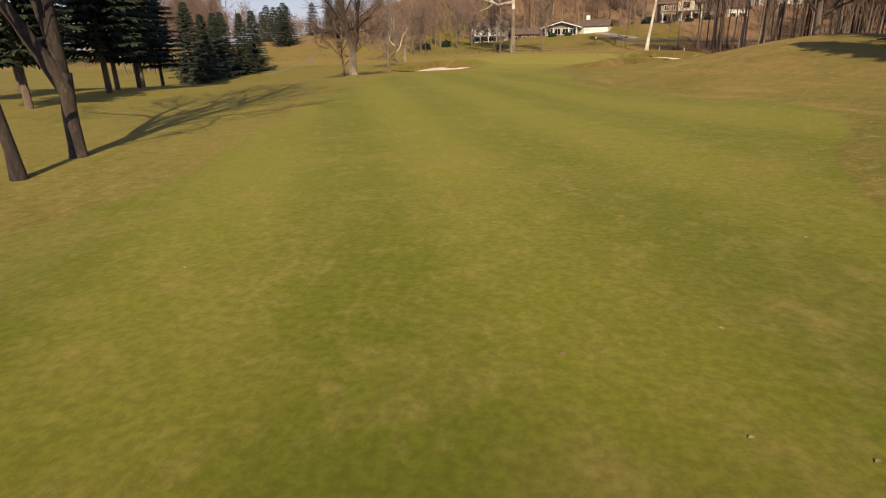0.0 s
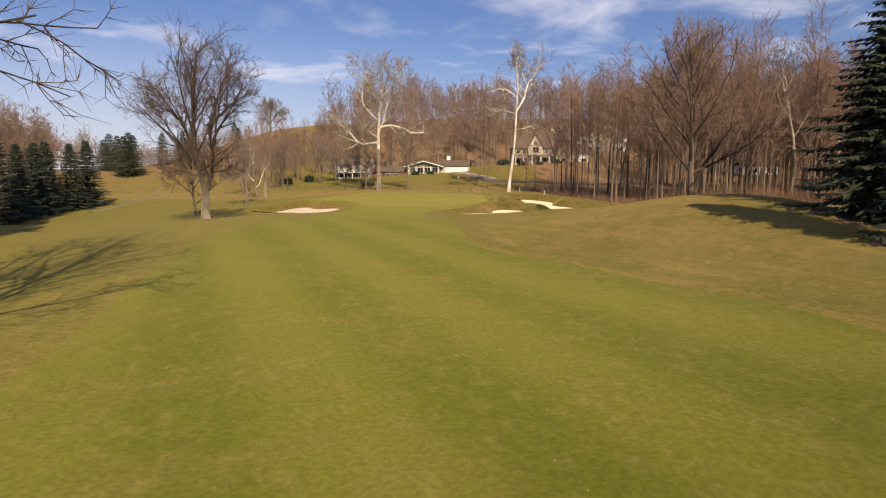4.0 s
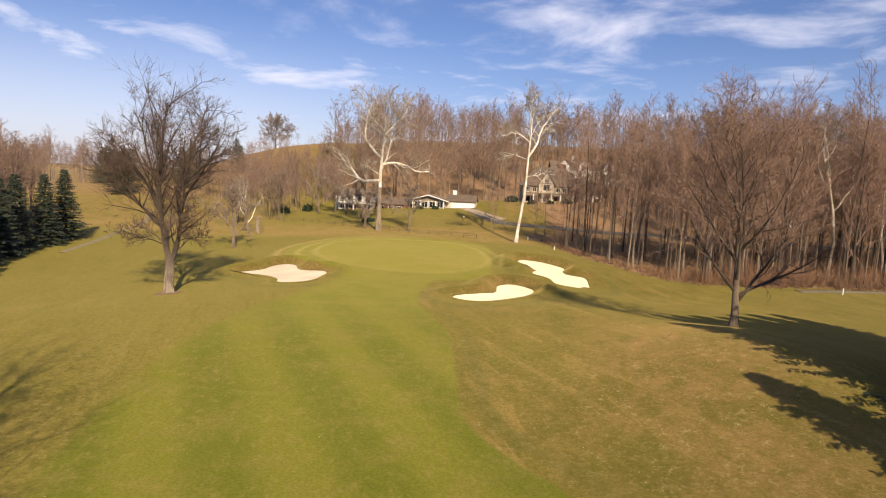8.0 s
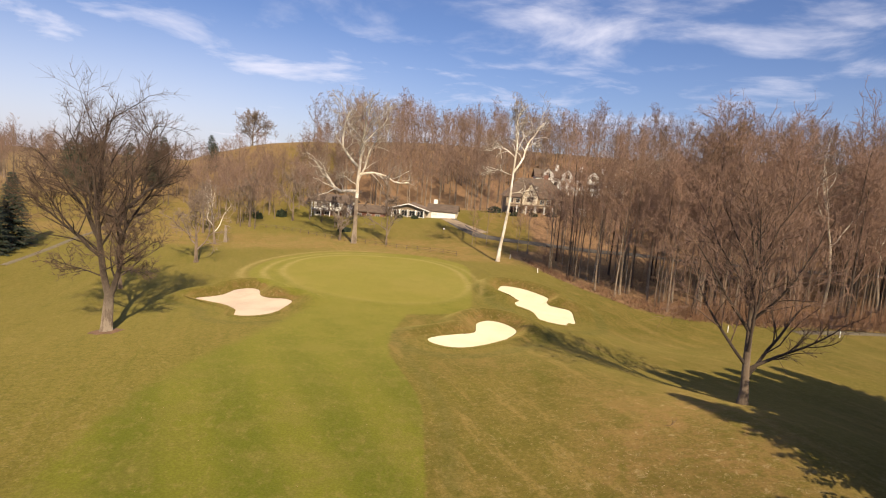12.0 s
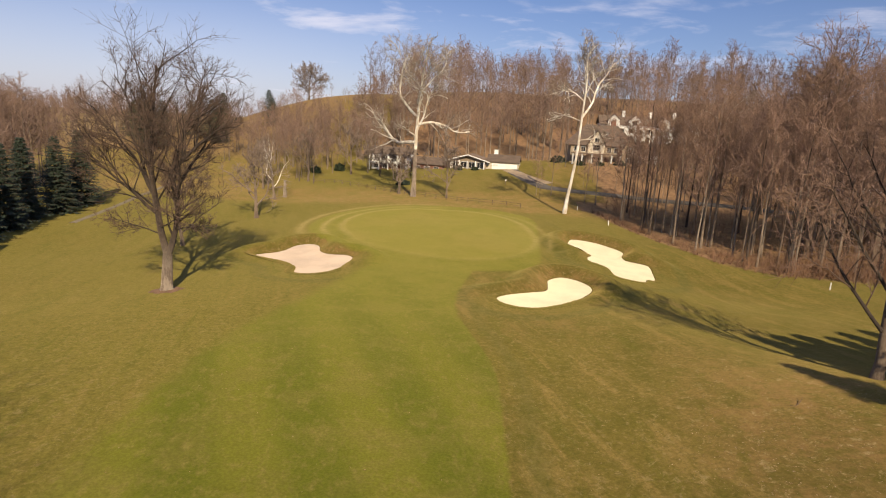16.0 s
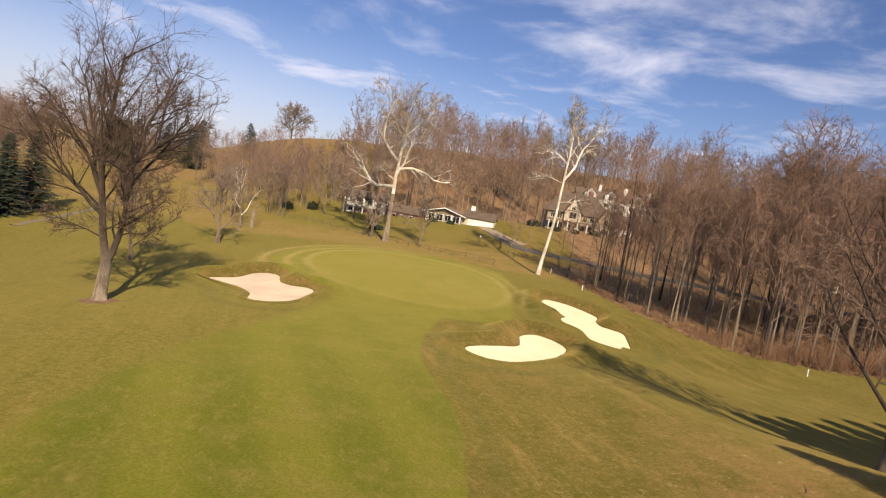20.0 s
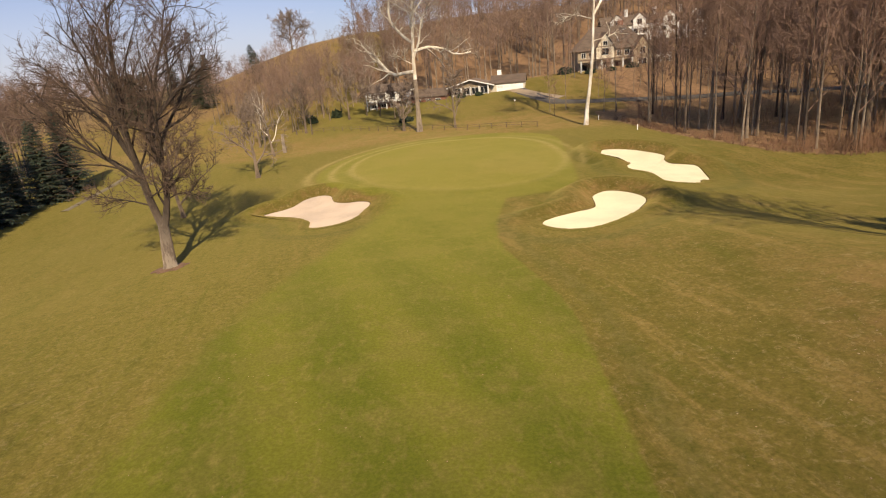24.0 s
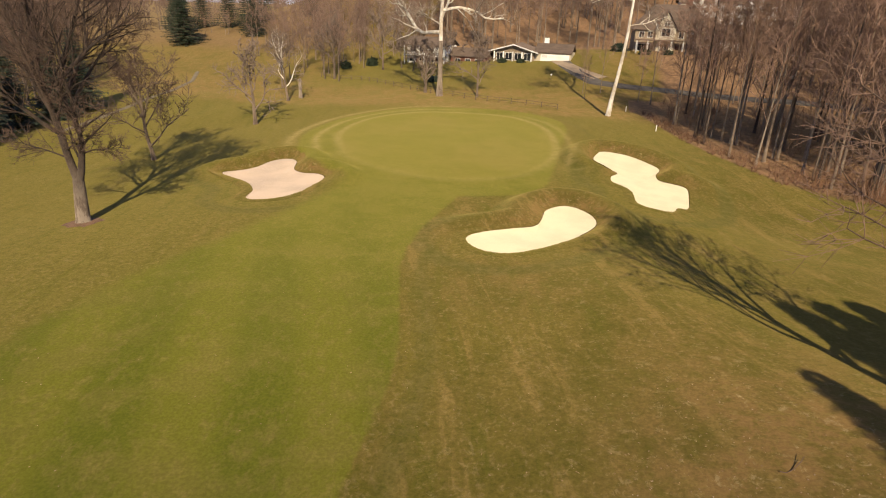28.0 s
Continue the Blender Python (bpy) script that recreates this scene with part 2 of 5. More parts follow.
    rough_c = mix(t, span(t, wisp, 0.52, 0.78, 0.0, 0.8), rough_c, (0.190, 0.142, 0.050))
    rough_c = mix(t, math_node(t, "MULTIPLY", lush, span(t, n1, 0.35, 0.65, 0.9, 0.55)), rough_c, (0.138, 0.115, 0.023))
    worn = span(t, lush, 0.0, 1.0, 1.0, 0.3)
    rough_c = mix(t, math_node(t, "MULTIPLY", span(t, drag, 0.52, 0.66, 0.0, 0.6), worn), rough_c, (0.215, 0.148, 0.046))
    rough_c = mix(t, span(t, drag, 0.34, 0.46, 0.55, 0.0), rough_c, (0.088, 0.086, 0.011))
    clump = noise_at(t, pos, 2.6, 4.0, 0.75, 0.4)
    rough_c = mix(t, span(t, clump, 0.48, 0.66, 0.0, 0.55), rough_c, (0.070, 0.066, 0.010))
    rough_c = mix(t, span(t, clump, 0.34, 0.46, 0.55, 0.0), rough_c, (0.205, 0.150, 0.055))
    rough_c = mix(t, math_node(t, "MULTIPLY", dirt, math_node(t, "MULTIPLY", span(t, n1, 0.38, 0.60, 0.3, 1.0), span(t, n4, 0.36, 0.58, 0.35, 1.0))), rough_c, (0.205, 0.127, 0.046))
    # pale dead tufts, thickest where the turf is worn
    tuft = span(t, noise_at(t, pos, 1.7, 5.0, 0.8, 0.6), 0.56, 0.66)
    rough_c = mix(t, math_node(t, "MULTIPLY", tuft, math_node(t, "ADD", math_node(t, "MULTIPLY", dirt, 0.45), 0.28)), rough_c, (0.300, 0.225, 0.105))
    bare = math_node(t, "MULTIPLY", dirt, span(t, wisp, 0.63, 0.72), True)
    rough_c = mix(t, math_node(t, "MULTIPLY", bare, 0.85), rough_c, (0.390, 0.300, 0.150))
    collar = span(t, math_node(t, "ADD", za.outputs["Alpha"], math_node(t, "MULTIPLY", math_node(t, "SUBTRACT", n1, 0.5), 0.5)), 0.3, 0.8)
    tall = mix(t, span(t, n1, 0.40, 0.62), (0.068, 0.070, 0.013), (0.125, 0.104, 0.030))
    rough_c = mix(t, math_node(t, "MULTIPLY", collar, 0.6), rough_c, tall)
    col = mix(t, fair, rough_c, cut)
    col = mix(t, math_node(t, "MULTIPLY", green, 0.6), col, mix(t, span(t, n15, 0.4, 0.65), (0.190, 0.166, 0.031), (0.220, 0.178, 0.043)))
    col = mix(t, fringe, col, (0.330, 0.250, 0.095))
    leafy = mix(t, span(t, n1, 0.38, 0.62), (0.255, 0.150, 0.084), (0.155, 0.092, 0.054))
    col = mix(t, litter, col, leafy)
    fleck = span(t, nf, 0.30, 0.72, 0.84, 1.16)
    h = t.nodes.new("ShaderNodeHueSaturation")
    t.links.new(fleck, h.inputs["Value"])
    t.links.new(col, h.inputs["Color"])
    t.links.new(h.outputs[0], p.inputs["Base Color"])
    p.inputs["Roughness"].default_value = 0.95
    p.inputs["Specular IOR Level"].default_value = 0.12
    p.inputs["Diffuse Roughness"].default_value = 1.0
    # the nap of the blades catches light at a low angle
    p.inputs["Sheen Weight"].default_value, p.inputs["Sheen Roughness"].default_value = 0.20, 0.35
    p.inputs["Sheen Tint"].default_value = (1.0, 0.78, 0.25, 1)
    b = nd(t, "ShaderNodeBump", Strength=0.32, Distance=0.05)
    t.links.new(math_node(t, "ADD", nf, math_node(t, "MULTIPLY", n1, 1.2)), b.inputs["Height"])
    t.links.new(b.outputs[0], p.inputs["Normal"])
    return m


TURF = ground_material()


# ---------------------------------------------------------------- mesh helpers
def mesh_of(name, verts, faces, smooth=False):
    me = bpy.data.meshes.new(name)
    if isinstance(faces, np.ndarray):
        verts = np.asarray(verts, np.float32)
        me.vertices.add(len(verts))
        me.vertices.foreach_set("co", verts.ravel())
        me.loops.add(faces.size)
        me.loops.foreach_set("vertex_index", faces.astype(np.int32).ravel())
        me.polygons.add(len(faces))
        me.polygons.foreach_set("loop_start", np.arange(0, faces.size, faces.shape[1], dtype=np.int32))
        me.update(calc_edges=True)
    else:
        me.from_pydata([tuple(v) for v in verts], [], [tuple(f) for f in faces])
    if smooth:
        me.shade_smooth()
    return me


def part(name, data, mat, parent=None, label=""):
    """Links a mesh or a bmesh as one object under a thing or a part."""
    if isinstance(data, bmesh.types.BMesh):
        me = bpy.data.meshes.new(name)
        data.to_mesh(me)
        data.free()
    else:
        me = data
    if not me.materials:
        me.materials.append(mat)
    ob = new(name, me)
    ob.parent = parent
    return tagged(ob, label)


def thing(name, m, label, category, group="", kind=""):
    ob = new(name)
    ob.empty_display_size = 0.3
    ob.matrix_world = m
    return tagged(ob, label, category, group, kind)


def box(x0, x1, y0, y1, z0, z1, bevel=0.0):
    bm = bmesh.new()
    bmesh.ops.create_cube(bm, size=1, matrix=Matrix.LocRotScale(((x0 + x1) / 2, (y0 + y1) / 2, (z0 + z1) / 2), None, (x1 - x0, y1 - y0, z1 - z0)))
    if bevel:
        bmesh.ops.bevel(bm, geom=bm.edges[:], offset=bevel, segments=1, affect="EDGES")
    return bm


def prism(outline, y0, y1):
    """A solid with an outline in x and z, from y0 to y1."""
    n = len(outline)
    bm = bmesh.new()
    a = [bm.verts.new((x, y0, z)) for x, z in outline]
    b = [bm.verts.new((x, y1, z)) for x, z in outline]
    bm.faces.new(a), bm.faces.new(b[::-1])
    for k in range(n):
        bm.faces.new((a[k], b[k], b[(k + 1) % n], a[(k + 1) % n]))
    bmesh.ops.recalc_face_normals(bm, faces=bm.faces[:])
    return bm


RINGS = {}


def tubes(lines):
    """Verts and faces for tapered round limbs: each line is (points, radii, sides)."""
    V, F, base = [], [], 0
    for pts, radii, sides in lines:
        pts = np.asarray(pts, float)
        way = np.gradient(pts, axis=0)
        way /= np.linalg.norm(way, axis=1, keepdims=True) + 1e-9
        ref = np.array([0.0, 0.0, 1.0]) if abs(way[0][2]) < 0.8 else np.array([1.0, 0.0, 0.0])
        u = np.cross(way, ref)
        u /= np.linalg.norm(u, axis=1, keepdims=True) + 1e-9
        w = np.cross(way, u)
        a = np.arange(sides) * 2 * np.pi / sides
        ring = pts[:, None] + (np.cos(a)[None, :, None] * u[:, None] + np.sin(a)[None, :, None] * w[:, None]) * np.asarray(radii)[:, None, None]
        V.append(ring.reshape(-1, 3))
        n = len(pts)
        if (n, sides) not in RINGS:
            k, i = np.meshgrid(np.arange(sides), np.arange(n - 1))
            k, i, k2 = k.ravel(), i.ravel(), (k.ravel() + 1) % sides
            RINGS[n, sides] = np.stack([i * sides + k, i * sides + k2, (i + 1) * sides + k2, (i + 1) * sides + k], 1)
        F.append(RINGS[n, sides] + base)
        base += n * sides
    return np.concatenate(V), np.concatenate(F)


def turned(way, rng, angle):
    """A direction that leaves way by that angle, to a random side."""
    side = np.cross(way, rng.normal(size=3))
    side /= np.linalg.norm(side) + 1e-9
    return way * math.cos(angle) + side * math.sin(angle)


def limb(rng, start, way, length, r0, r1, steps, wander, rise):
    """A limb that wanders and lifts (rise above 0) or droops."""
    pts, way = [np.array(start, float)], np.array(way, float)
    for _ in range(steps):
        way = way + rng.normal(size=3) * wander + np.array([0, 0, rise])
        way /= np.linalg.norm(way)
        pts.append(pts[-1] + way * length / steps)
    return np.array(pts), np.linspace(r0, r1, steps + 1), way


def grow(seed, height, girth, spread=0.75, fork=0.3, limbs=7, dense=(6, 6, 6), twig=0.018, upright=0.10, lead=0.7, wander=0.10, low=None, boughs=None, taper=0.30, bough_taper=0.20, limb_girth=0.52, sway=None):
    """The limbs of a bare tree: heavy ones (trunk and limbs) and fine ones (branches and twigs)."""
    rng = np.random.default_rng(seed)
    heavy, mid, fine, tips = [], [], [], []
    pts, rad, _ = limb(rng, (0, 0, -0.25), (0, 0, 1), height * lead, girth, girth * taper, 9, 0.012 + wander * 0.28 if sway is None else sway, 0.03)
    rad[0] *= 1.45
    rad[1] *= 1.05
    heavy.append((pts, rad, 10))
    first = []
    for k in range(limbs):
        f = fork + (1 - fork) * (k / max(1, limbs - 1)) ** 0.9
        i = min(8, int(f * 9))
        g = f * 9 - i
        at = pts[i] * (1 - g) + pts[min(9, i + 1)] * g
        a = k * 2.4 + rng.uniform(-0.5, 0.5)
        tilt = (1.05 - 0.65 * f) * spread * 1.35
        way = np.array([math.cos(a) * math.sin(tilt), math.sin(a) * math.sin(tilt), math.cos(tilt)])
        ln = height * (0.62 - 0.32 * f) * rng.uniform(0.85, 1.15) * (0.6 + spread * 0.55)
        first.append((at, way, ln, girth * limb_girth * (1 - 0.54 * f)))
    for at, way, ln, r in (low or []):
        first.append((np.array(at, float), np.array(way, float) / np.linalg.norm(way), ln, r))
    # boughs with a set place: which limb they leave, how far along it, their way, length, girth and lift
    for home, f, way, ln, r, rise in (boughs or []):
        first.append((home, f, np.array(way, float) / np.linalg.norm(way), ln, r, rise))
    for job in first:
        if len(job) == 6:
            home, f, way, ln, r, rise = job
            hp = heavy[home][0]
            i = min(len(hp) - 2, int(f * (len(hp) - 1)))
            at = hp[i] + (hp[i + 1] - hp[i]) * (f * (len(hp) - 1) - i)
        else:
            (at, way, ln, r), rise = job, upright
        p1, r1, w1 = limb(rng, at, way, ln, r, r * bough_taper, 7, wander * 1.5, rise)
        heavy.append((p1, r1, 6))
        for j in range(dense[0]):
            f = 0.22 + 0.78 * (j + rng.uniform(0, 0.8)) / dense[0]
            i = min(6, int(f * 7))
            at2 = p1[i] + (p1[min(7, i + 1)] - p1[i]) * (f * 7 - i)
            w2 = turned((p1[min(7, i + 1)] - p1[i]) / (np.linalg.norm(p1[min(7, i + 1)] - p1[i]) + 1e-9), rng, rng.uniform(0.45, 0.95))
            l2 = ln * rng.uniform(0.28, 0.5) * (1.15 - 0.5 * f)
            q1, s1, _ = limb(rng, at2, w2, l2, max(r * 0.46 * (1 - 0.55 * f), twig * 1.7), twig * 1.2, 4, wander * 1.9, upright * 0.7)
            mid.append((q1, s1, 4))
            for k in range(dense[1]):
                i2 = rng.integers(1, 5)
                w3 = turned((q1[i2] - q1[i2 - 1]) / (np.linalg.norm(q1[i2] - q1[i2 - 1]) + 1e-9), rng, rng.uniform(0.5, 1.15))
                l3 = l2 * rng.uniform(0.28, 0.5)
                t1, u1, _ = limb(rng, q1[i2], w3, l3, twig * 1.15, twig * 0.7, 2, wander * 1.6, upright * 0.6)
                fine.append((t1, u1, 3))
                for _ in range(dense[2]):
                    i3 = rng.integers(1, 3)
                    w4 = turned((t1[i3] - t1[i3 - 1]) / (np.linalg.norm(t1[i3] - t1[i3 - 1]) + 1e-9), rng, rng.uniform(0.4, 1.0))
                    tips.append((np.array([t1[i3], t1[i3] + w4 * l3 * rng.uniform(0.35, 0.7) + np.array([0, 0, 0.05 * l3])]), (twig * 0.7, twig * 0.35), 3))
    return heavy, mid, fine, tips


def ribbons(lines):
    """Flat twigs: one narrow face from end to end of each line."""
    a, b = np.array([p[0] for p, _, _ in lines]), np.array([p[-1] for p, _, _ in lines])
    r = np.array([q[0] for _, q, _ in lines])[:, None]
    side = np.cross(b - a, np.random.default_rng(1).normal(size=a.shape))
    side /= np.linalg.norm(side, axis=1, keepdims=True) + 1e-9
    V = np.stack([a - side * r, a + side * r, b + side * r * 0.4, b - side * r * 0.4], 1).reshape(-1, 3)
    return V, np.arange(len(V)).reshape(-1, 4)


def joined(*pieces):
    V, F, n = [], [], 0
    for v, f in pieces:
        V.append(v), F.append(f + n)
        n += len(v)
    return np.concatenate(V), np.concatenate(F)


def bare_tree(name, m, label, bark, twigs, group="", limb_bark=None, white_from=1.0, branch_bark=None, **shape):
    heavy, mid, fine, tips = grow(**shape)
    tree = thing(name, m, label, "tree", group)
    if group:
        part("trunk", mesh_of("trunk", *tubes(heavy[:1]), smooth=True), bark, tree)
        crown = joined(tubes(heavy[1:]), tubes(mid), tubes(fine), ribbons(tips))
    else:
        pts, rad, sides = heavy[0]
        if limb_bark and white_from < 1:
            n = int(white_from * len(pts))
            part("trunk", mesh_of("trunk", *tubes([(pts[:n + 1], rad[:n + 1], sides)]), smooth=True), bark, tree, "brown flaking lower trunk")
            part("upper_trunk", mesh_of("upper_trunk", *tubes([(pts[n:], rad[n:], sides)]), smooth=True), limb_bark, tree, "white smooth upper trunk")
        else:
            part("trunk", mesh_of("trunk", *tubes(heavy[:1]), smooth=True), bark, tree)
        for line in heavy[1:]:
            part("limb", mesh_of("limb", *tubes([line]), smooth=True), limb_bark or bark, tree)
        tagged(part("branching", mesh_of("branching", *tubes(mid)), branch_bark or limb_bark or bark, tree), kind="stuff")
        crown = tubes(fine + tips)
    tagged(part("crown", mesh_of("crown", *crown), twigs, tree, "fine leafless branches and twigs"), kind="stuff")
    return tree


def needle_tree(seed, height, radius, whorls, arms, sprays, bare=0.06, droop=0.25, spray=0.5):
    """Trunk lines, bough lines and needle faces of a spruce: whorls of drooping boughs set with small flat sprays."""
    rng = np.random.default_rng(seed)
    trunk = [(np.array([[0, 0, -0.2], [0, 0, height * 0.5], [0, 0, height]]), (height * 0.012 + 0.04, height * 0.008, 0.02), 8)]
    boughs, V, F = [], [], []
    for k in range(whorls):
        f = bare + (1 - bare) * (k / whorls) ** 0.95
        reach = radius * (1 - f) ** 0.8 * rng.uniform(0.85, 1.1) * min(1.0, 0.72 + (f - bare) * 2.5) + 0.12
        for j in range(arms):
            a = j * 2 * math.pi / arms + k * 0.9 + rng.uniform(-0.25, 0.25)
            r = reach * rng.uniform(0.62, 1.16)
            out, side = np.array([math.cos(a), math.sin(a), 0]), np.array([-math.sin(a), math.cos(a), 0])
            z0 = height * f + rng.uniform(-0.15, 0.15)
            dz = -droop * r * (1.15 - f) + 0.25 * r * f
            mid, tip = out * r * 0.55 + (0, 0, z0 + dz * 0.75), out * r + (0, 0, z0 + dz * 0.8)
            boughs.append((np.array([(0, 0, z0), mid, tip]), (0.018 + r * 0.011, 0.012 + r * 0.006, 0.008), 3))
            n = max(3, int(sprays * (0.35 + 0.65 * r / radius)))
            for q in range(n):
                g = 0.18 + 0.82 * (q + rng.uniform()) / n
                at = np.array([0, 0, z0]) * (1 - g) + tip * g + (0, 0, (dz * 0.3) * math.sin(math.pi * g))
                s = spray * rng.uniform(0.55, 1.1) * (0.65 + 0.35 * r / radius) * (1.15 - 0.55 * g)
                sg = -1 if q % 2 else 1
                d = out * rng.uniform(0.35, 0.9) + side * sg * rng.uniform(0.35, 1.0) + (0, 0, rng.uniform(-0.5, 0.12))
                d /= np.linalg.norm(d)
                w = np.cross(d, (0, 0, 1.0)) * s * 0.24
                b = len(V)
                dip = np.array([0, 0, -0.14 * s])
                V.extend((at, at + d * s * 0.45 + w + dip * 0.2, at + d * s + dip, at + d * s * 0.45 - w + dip * 0.2, at + d * s * 0.5 + (0, 0, 0.10 * s)))
                F.extend(((b, b + 1, b + 4), (b + 1, b + 2, b + 4), (b + 2, b + 3, b + 4), (b + 3, b, b + 4)))
    return trunk, boughs, V, F


def bush(name, m, label, mat, group, seed, wide, tall, leaves):
    """A rounded evergreen shrub: short stems and a shell of small leaf sprays, uneven in outline."""
    rng = np.random.default_rng(seed)
    it = thing(name, m, label, "shrub", group)
    stems = [(np.array([[0, 0, -0.1], [math.cos(a) * wide * 0.3, math.sin(a) * wide * 0.3, tall * 0.6]]), (0.05, 0.02), 4) for a in np.arange(6)]
    tagged(part("stem", mesh_of("stem", *tubes(stems)), BARK, it), kind="stuff")
    d = rng.normal(size=(leaves, 3))
    d /= np.linalg.norm(d, axis=1, keepdims=True)
    d[:, 2] = abs(d[:, 2])
    lump = 1 + 0.22 * np.sin(d[:, 0] * 7 + seed) * np.sin(d[:, 1] * 6) + rng.uniform(-0.28, 0.08, leaves)
    c = d * lump[:, None] * (wide, wide, tall)
    s = wide * 0.16
    u, w = rng.normal(size=(leaves, 3)) * s, rng.normal(size=(leaves, 3)) * s * 0.6
    V = np.stack([c - u * 0.5, c + w, c + u, c - w], 1).reshape(-1, 3)
    part("foliage", mesh_of("foliage", V, np.arange(len(V)).reshape(-1, 4)), mat, it)
    return it


def conifer(name, m, label, needles, group="", **shape):
    trunk, boughs, V, F = needle_tree(**shape)
    tree = thing(name, m, label, "tree", group)
    part("trunk", mesh_of("trunk", *tubes(trunk), smooth=True), BARK, tree)
    tagged(part("bough", mesh_of("bough", *tubes(boughs)), TWIG, tree), kind="stuff")
    part("foliage", mesh_of("foliage", np.array(V), np.array(F)), needles, tree, "dense drooping needle sprays")
    return tree


def bell(x, y, cx, cy, sx, sy):
    return np.exp(-(((x - cx) / sx) ** 2 + ((y - cy) / sy) ** 2))


def ramp(v, a, b):
    s = np.clip((v - a) / (b - a), 0.0, 1.0)
    return s * s * (3 - 2 * s)


def lie(x, y):
    """Height of the land without the bunkers."""
    z = -0.25 - 0.9 * ramp(y, 45, 85) * ramp(y, 140, 100) + 0 * x
    z = z - 1.7 * ramp(-x, 22, 60) * ramp(y, 25, 60)
    z = z + 3.25 * bell(x, y, 19, 41, 12, 15) + 1.6 * bell(x, y, 16, 10, 9, 22) + 0.9 * bell(x, y, 8, 60, 7, 9)
    z = z + 0.7 * bell(x, y, -9, 103, 22, 17) - 1.5 * bell(x, y, 24, 88, 12, 12)
    z = z + 5.0 * ramp(y, 140, 215) + 3.5 * bell(x, y, 30, 205, 35, 30)
    z = z + 34 * ramp(y, 225, 400) * ramp(x, -150, -20) + 12 * ramp(y, 190, 330) * ramp(x, -190, -100) * ramp(-x, 20, 90)
    z = z + 9 * bell(x, y, -105, 292, 48, 58)
    z = z - 22 * ramp(y, 420, 900) * ramp(x, -150, -20) + 8 * ramp(x, 90, 260) * ramp(y, 60, 160)
    return z + 0.12 * np.sin(x * 0.21 + 1.3 * np.sin(y * 0.07)) * np.sin(y * 0.16 + 0.9) * ramp(y, -30, 0)


# ---------------------------------------------------------------- the land
FAIRWAY = [(-9.5, -40), (-11, -6), (-13, 1), (-16, 11), (-19.5, 22), (-23, 36), (-24, 52), (-22.5, 66), (-21, 78), (-20, 88), (-9, 88), (-8.8, 76), (-9, 70),
           (-8.2, 63), (-6, 56), (-4.2, 50), (-3.2, 40), (-2.5, 33), (-0.6, 29), (2.4, 25), (5.8, 17), (8.2, 11), (8.9, 7), (8.2, 3), (6.6, -4), (6, -40)]
GREEN = [(-28, 97), (-32, 106), (-32, 116), (-27, 122.5), (-19, 126), (-10, 126), (-4, 118.5), (-1, 107), (-1, 97), (-3.4, 90.5), (-8, 87.5), (-13, 86.2), (-19, 88), (-25, 92)]
BUNKERS = {
    "left": [(-36.6, 83.0), (-34.6, 84.5), (-33.7, 86.0), (-33.4, 88.6), (-31.8, 89.8), (-30.0, 88.6), (-28.7, 85.4), (-26.9, 84.0), (-25.0, 83.9), (-23.5, 82.6), (-23.6, 79.5), (-23.8, 76.4), (-25.4, 73.9), (-27.6, 73.7), (-28.7, 76.8), (-31, 79.5), (-34, 81.3)],
    "front": [(-5, 69.8), (-4.2, 71.7), (-1.6, 73.8), (0.1, 75.2), (0.4, 77.6), (0.6, 80.2), (2.3, 82), (4.4, 80.5), (5.3, 77.6), (4.2, 74.1), (2.4, 71), (0.5, 68.4), (-1.6, 67), (-3.7, 67.7)],
    "right": [(4.4, 101.8), (4.7, 104.5), (5.5, 106.6), (8.5, 105.7), (10.8, 103), (12.3, 100.4), (11.7, 97.9), (12.0, 96.0), (13.4, 95.6), (14.9, 94.9), (14.8, 91.5), (14.3, 87.7), (13.2, 87.2), (12.6, 85.4), (11, 85), (9.2, 86.1), (8.9, 89.4), (8.2, 91.2), (6.7, 92.8), (6.6, 95), (7.3, 96.7), (5.6, 98.6)],
}
DRIVE = [(-6.5, 190), (-4.5, 183), (-1.5, 176), (3, 168), (10, 164.5), (20, 162.5), (34, 160), (60, 158), (110, 160)]


def curve_through(points, each=8):
    """A smooth closed line through the points."""
    p = np.array(points, float)
    out = []
    for i in range(len(p)):
        a, b, c, d = p[i - 1], p[i], p[(i + 1) % len(p)], p[(i + 2) % len(p)]
        for s in np.arange(each) / each:
            out.append(0.5 * (2 * b + (c - a) * s + (2 * a - 5 * b + 4 * c - d) * s * s + (3 * b - a - 3 * c + d) * s ** 3))
    return np.array(out)


def inside(line, x, y):
    """Signed distance to a closed line, above 0 within."""
    best, odd = np.full(x.shape, 1e9), np.zeros(x.shape, bool)
    for a, b in zip(line, np.roll(line, -1, axis=0)):
        e = b - a
        s = np.clip(((x - a[0]) * e[0] + (y - a[1]) * e[1]) / (e @ e + 1e-12), 0, 1)
        best = np.minimum(best, np.hypot(x - a[0] - s * e[0], y - a[1] - s * e[1]))
        cross = (a[1] > y) != (b[1] > y)
        odd ^= cross & (x < e[0] * (y - a[1]) / (e[1] if abs(e[1]) > 1e-9 else 1e-9) + a[0])
    return np.where(odd, best, -best)


def beside(line, x, y):
    """Distance to an open line."""
    best = np.full(x.shape, 1e9)
    for a, b in zip(np.array(line, float), np.array(line[1:], float)):
        e = b - a
        s = np.clip(((x - a[0]) * e[0] + (y - a[1]) * e[1]) / (e @ e), 0, 1)
        best = np.minimum(best, np.hypot(x - a[0] - s * e[0], y - a[1] - s * e[1]))
    return best


